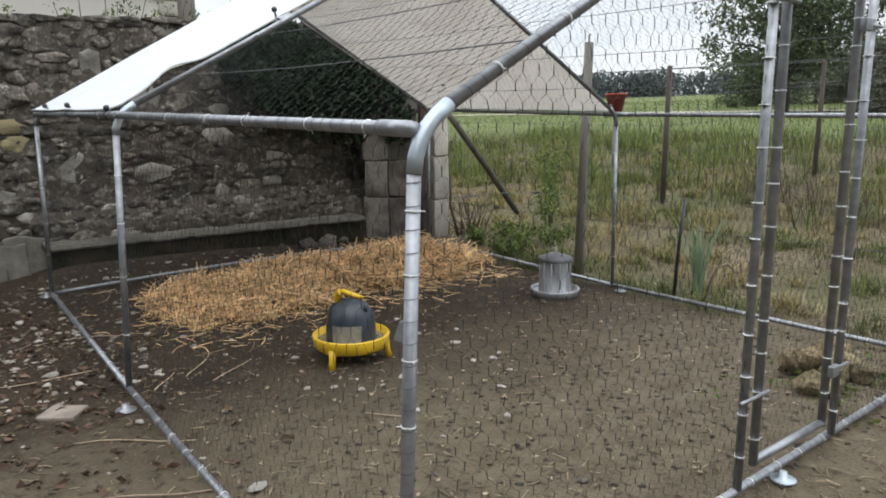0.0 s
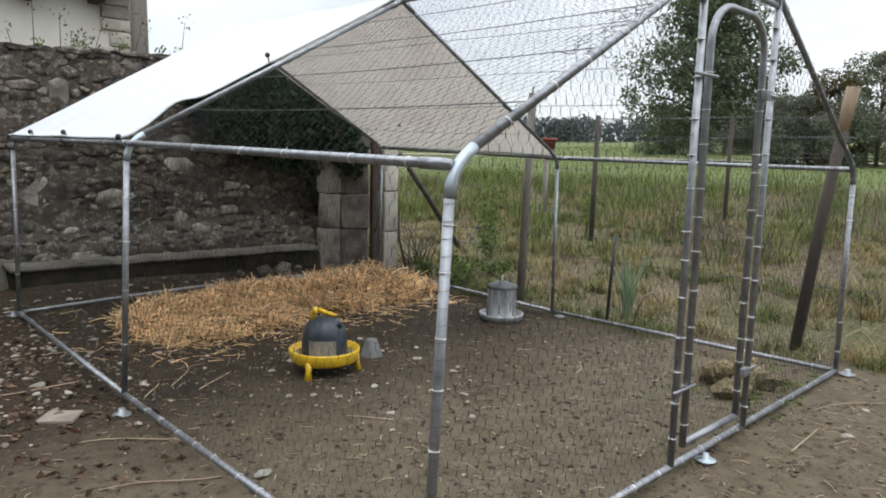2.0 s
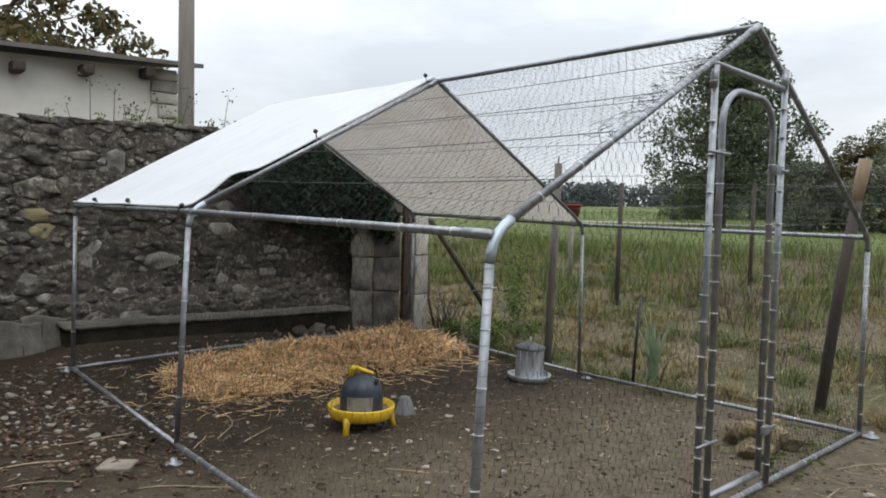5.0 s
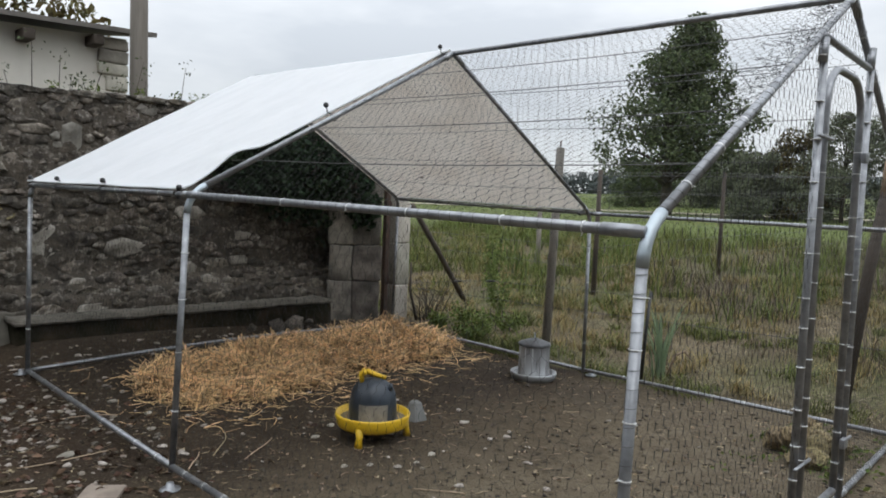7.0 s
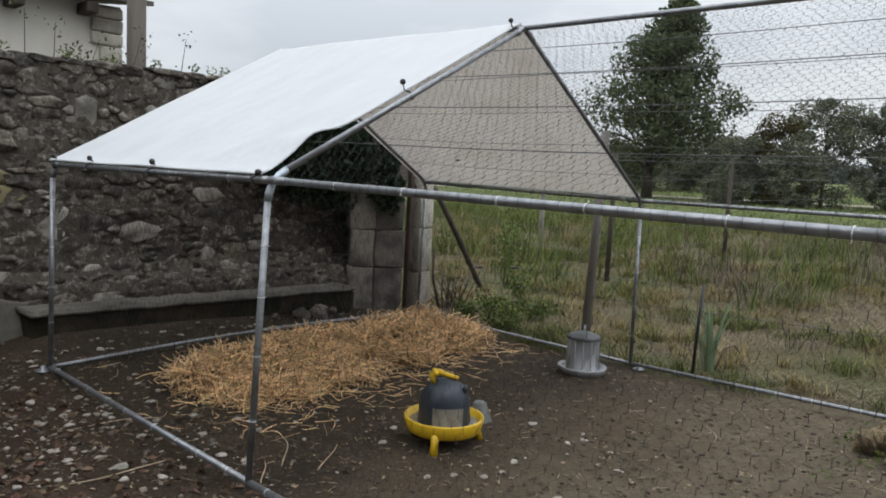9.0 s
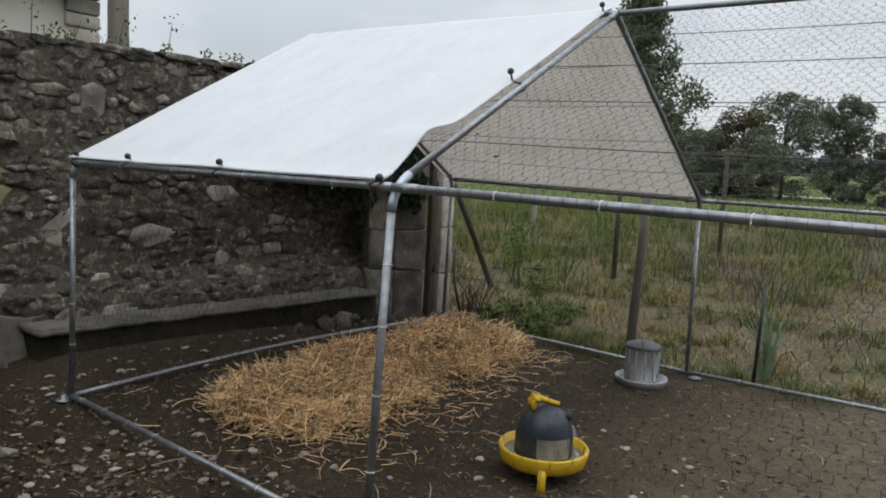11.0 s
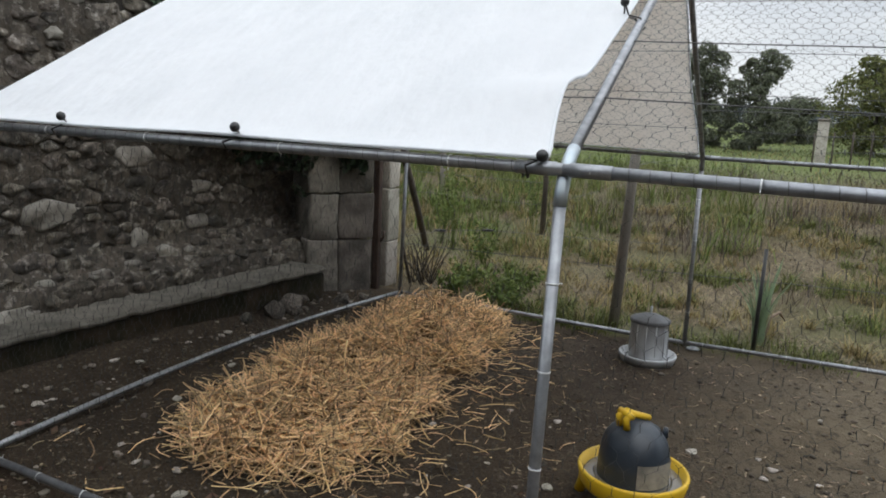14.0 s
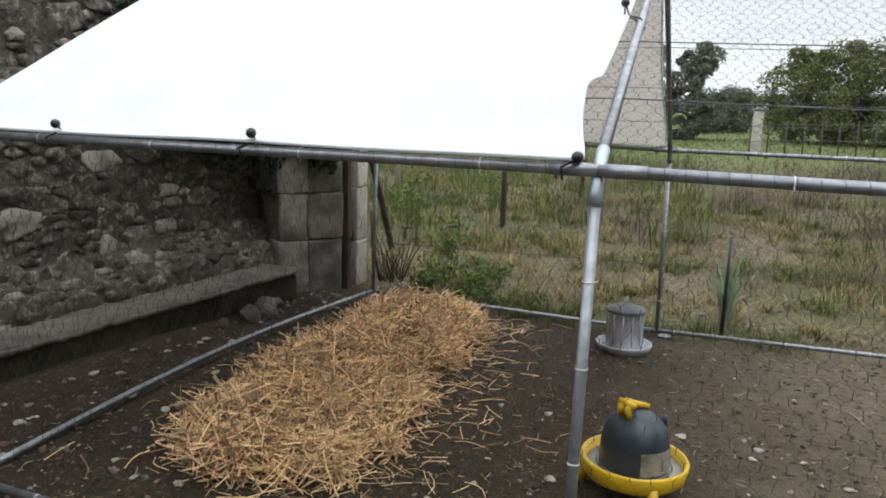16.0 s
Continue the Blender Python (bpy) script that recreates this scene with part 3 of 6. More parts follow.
def build_ledge():
    def skewed(bm):
        """The ledge is not quite parallel to the wall."""
        for v in bm.verts:
            if v.co.y < 4.7:
                v.co.y -= 0.07 * (v.co.x - 0.2)
        return bm

    def strip(lo, hi, edge):
        bm = box(lo, hi)
        bmesh.ops.subdivide_edges(bm, edges=[e for e in bm.edges if abs((e.verts[0].co - e.verts[1].co).x) > 1], cuts=60)
        bmesh.ops.bevel(bm, geom=[e for e in bm.edges if min(v.co.z for v in e.verts) > hi[2] - 0.01 and max(v.co.y for v in e.verts) < 4.6], offset=edge, segments=3, affect="EDGES")
        return skewed(bm)

    # ledge body wears the shade-darkened colour below its capping
    body = part("ledge", roughen(strip((0.08, 4.505, -0.1), (2.54, 4.90, 0.272), 0.015), 0.02, 0.12, 4), SHADED_MOSSY)
    tagged(body, "low mossy masonry ledge along the wall foot, coloured dark for deep shade", "ledge", kind="structure")
    top = roughen(strip((0.06, 4.485, 0.268), (2.53, 4.87, 0.302), 0.012), 0.013, 0.3, 9)
    part("capping", roughen(top, 0.012, 0.06, 3), CONCRETE, body, "pale worn concrete capping")


def pier_point(u, v, z):
    """A point of the gate pier: u along its face, v into it."""
    a = Vector((0.80, -0.60, 0))
    b = Vector((0.60, 0.80, 0))
    return Vector((2.50, 4.68, 0)) + a * u + b * v + Vector((0, 0, z))


def pier_block(name, u0, u1, v1, z0, z1, parent, seed, material=QUOIN):
    bm = box((u0, 0, z0), (u1, v1, z1), 0.014, 2)
    bmesh.ops.subdivide_edges(bm, edges=[e for e in bm.edges if e.calc_length() > 0.1], cuts=3, use_grid_fill=True)
    roughen(bm, 0.016, 0.10, seed)
    for v in bm.verts:
        v.co = pier_point(*v.co)
    return part(name, bm, material, parent)


def build_pier():
    pier = thing("gate_pier", pier_point(0.3, 0.2, 0.05), "weathered grey dressed-stone gate pier at the wall's end", "gate pier")
    for k, (a, b) in enumerate(((0.0, 0.44), (0.443, 0.775), (0.778, 1.20), (1.203, 1.62), (1.623, 2.02))):
        pier_block("block", 0.19 + 0.015 * (k % 2), 0.415, 0.5, a, b, pier, 1 + k)
        # right-hand blocks get the darker copy, shade of the side turned away
        pier_block("block", 0.420, 0.68 + 0.012 * (k % 2), 0.48, a + 0.002, b - 0.002, pier, 11 + k, QUOIN_SHADED_STAINED)
    own_rust = thing("iron_post", (3.10, 4.26, 0.03), "rusty dark iron gate post beside the stone pier", "post")
    part("upright", box((3.075, 4.24, 0.0), (3.125, 4.29, 1.5), 0.006), RUST, own_rust)
    for z in (0.45, 1.15):
        part("hinge_pin", bar([(3.10, 4.23, z - 0.03), (3.10, 4.21, z), (3.10, 4.21, z + 0.05)], 0.010, 8), RUST, own_rust)
    post = thing("stone_post", (3.30, 4.30, 0.02), "pale slim squared stone post with chipped edges", "post")
    for a, b in ((0.0, 0.40), (0.405, 0.80), (0.805, 1.35)):
        bm = box((3.22, 4.24, a), (3.39, 4.40, b), 0.012)
        bmesh.ops.subdivide_edges(bm, edges=[e for e in bm.edges if e.calc_length() > 0.1], cuts=2, use_grid_fill=True)
        part("block", roughen(bm, 0.012, 0.1, a + 2), HOUSE_STONE, post)


build_ledge()
build_pier()


# ---------------------------------------------------------------- the netted run
EAVE = {"N": (0.005, 0.0, 1.14), "M": (0.0, 2.0, 1.182), "F": (0.01, 4.02, 1.205), "RN": (2.98, 0.05, 1.14), "RM": (3.04, 2.02, 1.165), "RF": (2.95, 3.95, 1.222)}
FOOT = {"N": (-0.048, 0.0, 0.07), "M": (-0.042, 2.015, 0.068), "F": (-0.015, 3.975, 0.085), "RN": (2.965, 0.04, 0.065), "RM": (3.05, 2.015, 0.03), "RF": (2.94, 3.965, 0.10)}
TOP = {"N": (1.52, 0.03, 1.985), "M": (1.545, 2.02, 2.025), "F": (1.48, 3.93, 2.06)}
R = 0.0130


def bent(eave, top, foot):
    """The bent corner of a hoop: from the post over the eave into the rafter."""
    e, t, f = Vector(eave), Vector(top), Vector(foot)
    up, along = (e - f).normalized(), (t - e).normalized()
    a, b = e - up * 0.075, e + along * 0.085
    return [a.lerp(e, k / 5).lerp(e.lerp(b, k / 5), k / 5) for k in range(6)]


run = thing("poultry_run", (1.5, 2.0, 0.0), "walk-in galvanised tube poultry run with hexagonal wire netting", "poultry run")


def clip_ring(p, d, r=R):
    """A white tie round a tube, with its free end."""
    p, d = Vector(p), Vector(d).normalized()
    bm = bmesh.new()
    tube(bm, [p - d * 0.0014, p + d * 0.0014], r + 0.0016, 10)
    s = d.orthogonal().normalized()
    s = Matrix.Rotation(random.uniform(0, 6.28), 3, d) @ s
    tube(bm, [p + s * r, p + s * (r + 0.009)], 0.0011, 5)
    return bm


def ties(a, b, n, start=0.06, end=0.95, r=R):
    a, b = Vector(a), Vector(b)
    for k in range(n):
        t = start + (end - start) * (k + random.uniform(-0.15, 0.15)) / max(1, n - 1)
        part("tie", clip_ring(a.lerp(b, t), b - a, r), TIE, run)


def build_frame():
    for side in ("", "R"):
        for row in ("N", "M", "F"):
            e, f, t = EAVE[side + row], FOOT[side + row], TOP[row]
            curve = bent(e, t, f)
            part("post", bar([Vector(f) - Vector((0, 0, 0.02)), curve[0]], R, 12), STEEL, run)
            part("elbow", bar(curve, R + 0.0015, 12), BLUE_JOINT if row != "F" and not side else STEEL, run)
            part("rafter", bar([curve[-1], Vector(t)], R, 12), STEEL, run)
            plate = bmesh.new()
            turned(plate, [(0.0, 0.0), (0.040, 0.0), (0.042, 0.003), (0.038, 0.007), (0.017, 0.010), (0.015, 0.03), (0.0, 0.03)], (f[0] - 0.03 if not side else f[0] + 0.03, f[1] - 0.05 if row != "F" else f[1] + 0.02, gz(f[0], f[1]) + 0.004), 20)
            part("foot_plate", plate, STEEL, run)
        for a, b in (("N", "M"), ("M", "F")):
            part("eave_tube", bar([EAVE[side + a], EAVE[side + b]], R, 12), STEEL, run)
            part("base_tube", bar([FOOT[side + a], FOOT[side + b]], R, 12), STEEL, run)
            for q in (EAVE[side + a], EAVE[side + b]):
                d = (Vector(EAVE[side + b]) - Vector(EAVE[side + a])).normalized() * (1 if q is EAVE[side + a] else -1)
                part("sleeve", bar([Vector(q) + d * 0.015, Vector(q) + d * 0.10], R + 0.002, 12), STEEL, run)
    for a, b in (("N", "M"), ("M", "F")):
        part("ridge_tube", bar([TOP[a], TOP[b]], R, 12), STEEL, run)
    for row in ("N", "M", "F"):
        t = Vector(TOP[row])
        for s in ("", "R"):
            d = (Vector(EAVE[s + row]) - t).normalized()
            part("ridge_sleeve", bar([t, t + d * 0.10], R + 0.002, 12), STEEL, run)
    part("base_tube", bar([FOOT["N"], FOOT["RN"]], R, 12), STEEL, run)
    part("base_tube", bar([lerp(FOOT["F"], FOOT["RF"], k / 10) + Vector((0, 0.10 * math.sin(math.pi * k / 10), 0.01 * math.sin(math.pi * k / 10))) for k in range(11)], R, 12), STEEL, run, "slightly bowed bottom tube")
    # ties on the tubes that face the way in
    ties(FOOT["N"], EAVE["N"], 7, 0.12, 0.88)
    ties(FOOT["M"], EAVE["M"], 4, 0.2, 0.8)
    ties(FOOT["F"], EAVE["F"], 4, 0.2, 0.8)
    ties(FOOT["RN"], EAVE["RN"], 6, 0.1, 0.9)
    ties(FOOT["RM"], EAVE["RM"], 4, 0.15, 0.8)
    ties(EAVE["N"], EAVE["M"], 7)
    ties(EAVE["M"], EAVE["F"], 4, 0.12, 0.8)
    ties(EAVE["RN"], EAVE["RM"], 5)
    ties(FOOT["N"], FOOT["M"], 12)
    ties(FOOT["M"], FOOT["F"], 9)
    ties(FOOT["N"], FOOT["RN"], 18)
    ties(FOOT["RN"], FOOT["RM"], 9)
    ties(FOOT["RM"], FOOT["RF"], 6)
    ties(EAVE["N"], TOP["N"], 8, 0.12, 0.9)
    ties(EAVE["RN"], TOP["N"], 5, 0.12, 0.9)


def lacing(a, b, pitch=0.04):
    """The netting's selvedge wire wound round a tube."""
    a, b = Vector(a), Vector(b)
    d = b - a
    turns = max(2, int(d.length / pitch))
    u = d.normalized().orthogonal().normalized()
    v = d.normalized().cross(u)
    pts = []
    for k in range(turns * 7):
        ang = 2 * math.pi * (k % 7) / 7
        step = (k // 7 + (k % 7) / 7 * 0.25) / turns
        pts.append(a + d * min(1.0, step) + (R + 0.0012) * (math.cos(ang) * u + math.sin(ang) * v))
    part("lacing_wire", bar(pts, 0.0007, 4), DULL_WIRE, run)


def build_lacing():
    for a, b in ((EAVE["N"], EAVE["M"]), (EAVE["M"], EAVE["F"]), (EAVE["RN"], EAVE["RM"]), (FOOT["RN"], FOOT["RM"]), (FOOT["RM"], FOOT["RF"]), (FOOT["N"], FOOT["M"]), (FOOT["N"], FOOT["RN"]), (FOOT["N"], EAVE["N"]), (EAVE["N"], TOP["N"])):
        lacing(lerp(a, b, 0.05), lerp(a, b, 0.95))


def gable_z(x):
    """Height of the front rafters over the doorway's plane."""
    a, b = (EAVE["N"], TOP["N"]) if x < TOP["N"][0] else (EAVE["RN"], TOP["N"])
    return a[2] + (b[2] - a[2]) * (x - a[0]) / (b[0] - a[0])


DOOR_L, DOOR_R = 1.15, 1.745


def build_door():
    zb = 0.075
    for x in (DOOR_L, DOOR_R):
        part("door_post", bar([(x, 0.012, zb), (x + 0.012, 0.012, gable_z(x) - 0.01)], R, 12), STEEL, run)
        ties((x, 0.012, zb), (x, 0.012, 1.75), 13, 0.06, 0.97)
        part("sleeve", bar([(x, 0.012, gable_z(x) - 0.09), (x + 0.012, 0.012, gable_z(x) - 0.01)], R + 0.002, 12), STEEL, run)
    part("lintel_tube", bar([(DOOR_L, 0.012, 1.775), (DOOR_R + 0.01, 0.012, 1.765)], R * 0.9, 12), STEEL, run)
    part("doorway_foot", turned(bmesh.new(), [(0.0, 0.0), (0.038, 0.0), (0.040, 0.003), (0.034, 0.006), (0.013, 0.009), (0.011, 0.028), (0.0, 0.028)], (1.37, -0.015, gz(1.36, -0.03) + 0.004), 20), BLUE_JOINT, run)
    r, l, a, b, top = 0.0135, 0.14, DOOR_L + 0.085, DOOR_R - 0.075, 1.70
    pts = [(a, 0.015, 0.125)] + [(a, 0.015, top - l)]
    pts += [(a + l - l * math.cos(k * math.pi / 16), 0.015, top - l + l * math.sin(k * math.pi / 16)) for k in range(1, 9)]
    pts += [(b - l + l * math.sin(k * math.pi / 16), 0.015, top - l + l * math.cos(k * math.pi / 16)) for k in range(0, 9)]
    pts += [(b, 0.015, 0.125)]
    leaf = part("door", bar(pts, r, 12), STEEL, run, "closed netted tube door with a round-cornered top")
    part("door_rail", bar([(a, 0.015, 0.135), (b, 0.015, 0.135)], r, 12), STEEL, leaf)
    for x in (a, b):
        for k in range(11):
            part("tie", clip_ring((x, 0.015, 0.22 + 0.125 * k + random.uniform(-0.03, 0.03)), (0, 0, 1), r), TIE, leaf)
    for z in (0.36, 1.45):
        part("hinge", bar([(DOOR_L - 0.05, -0.008, z), (a + 0.02, -0.008, z)], 0.006, 8), STEEL, leaf)
        part("latch", bar([(b - 0.03, -0.008, z - 0.03), (DOOR_R + 0.03, -0.008, z - 0.03)], 0.006, 8), STEEL, leaf)
        part("latch_plate", box((b - 0.035, -0.022, z - 0.05), (b + 0.015, -0.004, z - 0.012), 0.003), STEEL, leaf)
    return leaf, a, b, top - 0.02


def netting(name, p00, p10, p01, inside, parent, seed, thin=0.00034, thick=0.0009, sag=0.0):
    """Hexagonal wire netting in the plane through p00, p10 and p01, kept where inside(u, v) holds."""
    rng = np.random.default_rng(seed)
    o, a, b = (np.array(p, float) for p in (p00, p10, p01))
    lu, lv = np.linalg.norm(a - o), np.linalg.norm(b - o)
    eu, ev = (a - o) / lu, (b - o) / lv
    nrm = np.cross(eu, ev)
    w, h, t = 0.042, 0.036, 0.017
    nu, nv = int(lu / w) + 3, int(lv / h) + 3
    i, j = np.meshgrid(np.arange(nu), np.arange(nv))
    u = i * w + (j % 2) * w / 2 - w / 2
    v = j * h - h / 2
    ju, jv = rng.normal(0, 0.0022, u.shape), rng.normal(0, 0.0022, u.shape)
    ph = rng.uniform(0, 6, 4)
    u, v = u + ju + 0.005 * np.sin(v * 7 + ph[0]), v + jv + 0.005 * np.sin(u * 6 + ph[1])
    lo, hi = np.stack([u, v], -1), np.stack([u + rng.normal(0, 0.0015, u.shape), v + t], -1)
    segs = [(lo.reshape(-1, 2), hi.reshape(-1, 2), thick)]
    for par in (0, 1):
        rows = np.arange(par, nv - 1, 2)
        top, nxt = hi[rows], lo[rows + 1]
        if par == 0:
            segs += [(top.reshape(-1, 2), nxt.reshape(-1, 2), thin), (top[:, 1:].reshape(-1, 2), nxt[:, :-1].reshape(-1, 2), thin)]
        else:
            segs += [(top.reshape(-1, 2), nxt.reshape(-1, 2), thin), (top[:, :-1].reshape(-1, 2), nxt[:, 1:].reshape(-1, 2), thin)]
    vs, fs, count = [], [], 0
    for s, e, r in segs:
        mid = (s + e) / 2
        ok = np.array([inside(x, y) for x, y in mid], bool)
        s, e = s[ok], e[ok]
        if not len(s):
            continue

        def place(q):
            bulge = sag * np.sin(np.pi * np.clip(q[:, 0] / lu, 0, 1)) * np.sin(np.pi * np.clip(q[:, 1] / lv, 0, 1)) + 0.004 * np.sin(q[:, 0] * 9 + ph[2]) * np.sin(q[:, 1] * 8 + ph[3])
            return o + q[:, :1] * eu + q[:, 1:] * ev + bulge[:, None] * nrm

        p, q = place(s), place(e)
        d = (q - p) / np.linalg.norm(q - p, axis=1, keepdims=True)
        x = np.cross(d, nrm)
        ring = [r * (math.cos(g) * x + math.sin(g) * nrm) for g in (0.5, 2.6, 4.7)]
        block = np.stack([p + c for c in ring] + [q + c for c in ring], 1)
        k = len(block)
        base = count + 6 * np.arange(k)[:, None]
        for f in ((0, 1, 4, 3), (1, 2, 5, 4), (2, 0, 3, 5)):
            fs.append(base + np.array(f))
        vs.append(block.reshape(-1, 3))
        count += 6 * k
    return plain(name, np.concatenate(vs), np.concatenate(fs), WIRE, parent)


def build_netting(leaf, a, b, dtop):
    always = lambda u, v: True
    for s in ("", "R"):
        for p, q in (("N", "M"), ("M", "F")):
            f0, f1, e0 = Vector(FOOT[s + p]), Vector(FOOT[s + q]), Vector(EAVE[s + p])
            lu, lv = (f1 - f0).length, (e0 - f0).length
            netting("side_netting", f0, f1, e0, lambda u, v, lu=lu, lv=lv: 0 < u < lu and 0 < v < lv, run, 60 + 7 * len(s) + ord(p), 0.00034, 0.0009, sag=0.012)
            e1, t0 = Vector(EAVE[s + q]), Vector(TOP[p])
            lr = (t0 - e0).length
            netting("roof_netting", e0, e1, t0, lambda u, v, lu=lu, lr=lr: 0 < u < lu and 0 < v < lr, run, 11 + len(s) + ord(p), sag=0.0)
            for k in (0.18, 0.38, 0.58, 0.78):
                g0, g1 = lerp(EAVE[s + p], TOP[p], k), lerp(EAVE[s + q], TOP[q], k)
                part("line_wire", bar([g0.lerp(g1, t / 6) + Vector((0, 0, -0.012 * math.sin(math.pi * t / 6) + 0.008)) for t in range(7)], 0.0016, 5), DULL_WIRE, run)
    z0 = FOOT["N"][2]
    front = (Vector((0, 0.0, z0)), Vector((2.98, 0.03, z0)), Vector((0, 0.0, 2.05)))
    in_front = lambda u, v: 0.01 < u < 2.96 and v + z0 < gable_z(u)
    in_door = lambda u, v: a < u < b and 0.13 < v + z0 < dtop
    netting("gable_netting", *front, lambda u, v: in_front(u, v) and not (DOOR_L < u < DOOR_R and v + z0 < 1.77), run, 31, 0.0004, 0.0012)
    netting("door_netting", *(p + Vector((0, 0.014, 0)) for p in front), in_door, leaf, 32)
    zb = FOOT["F"][2]
    e, t, er = EAVE["F"], TOP["F"], EAVE["RF"]

    def in_back(u, v):
        top = e[2] + (t[2] - e[2]) * u / t[0] if u < t[0] else er[2] + (t[2] - er[2]) * (er[0] - u) / (er[0] - t[0])
        return 0 < u < 2.94 and v + zb < top

    rng = random.Random(71)
    e0, t0, e1 = Vector(EAVE["N"]), Vector(TOP["N"]), Vector(EAVE["M"])
    tangle = bmesh.new()
    for _ in range(150):
        p = e0.lerp(t0, rng.uniform(0.35, 0.97)) + (e1 - e0).normalized() * abs(rng.gauss(0.02, 0.05)) + Vector((0, 0, 0.012))
        pts = [p]
        for _ in range(4):
            pts.append(pts[-1] + Vector((rng.gauss(0, 0.02), rng.gauss(0, 0.02), rng.gauss(0, 0.012))))
        tube(tangle, pts, 0.0007, 3, caps=False)
    part("loose_netting", tangle, WIRE, run, "crumpled overlap of wire netting along the rafter")
    netting("back_netting", (0, 4.0, zb), (2.95, 3.95, zb), (0, 4.0, 2.1), in_back, run, 33)


build_frame()
build_lacing()
build_netting(*build_door())


# ---------------------------------------------------------------- tarpaulin over the far bay
def tarp_point(s, y):
    """s from 0 at one eave over the ridge (1) to the other eave (2)."""
    t = min(1.0, max(0.0, (y - 2.0) / 2.0))
    e, r, m = lerp(EAVE["M"], EAVE["F"], t), lerp(EAVE["RM"], EAVE["RF"], t), lerp(TOP["M"], TOP["F"], t)
    p = e.lerp(m, s) if s <= 1 else m.lerp(r, s - 1)
    p.y = y
    p.z += 0.026 + 0.005 * noise.noise(Vector((s * 3, y * 2.2, 1.0)))
    p.z -= 0.004 * math.sin(math.pi * t) * math.sin(math.pi * (s % 1.0))
    p.z += 0.045 * math.exp(-((s - 0.16) / 0.055) ** 2) * max(0.0, 1 - (y - 2.0) / 0.55) ** 2
    if s < 0.02:
        p.x -= 0.012
    return p


def tarp_front(s):
    """How far the front edge hangs back from the hoop."""
    if s < 0.16:
        return 2.03 + 0.045 * math.sin(0.5 * math.pi * s / 0.16)
    if s < 0.21:
        return 2.075 - 0.025 * smooth_step((s - 0.16) / 0.05)
    return 2.05 + 0.006 * math.sin(9 * s)


# place over the roof, distance along the run, half length, turn
LEAVES = ((1.78, 3.36, 0.035, 1.2), (1.61, 3.35, 0.018, 0.3), (1.56, 2.92, 0.016, 0.5), (1.20, 3.42, 0.022, 1.3), (1.42, 2.6, 0.012, 0.9))


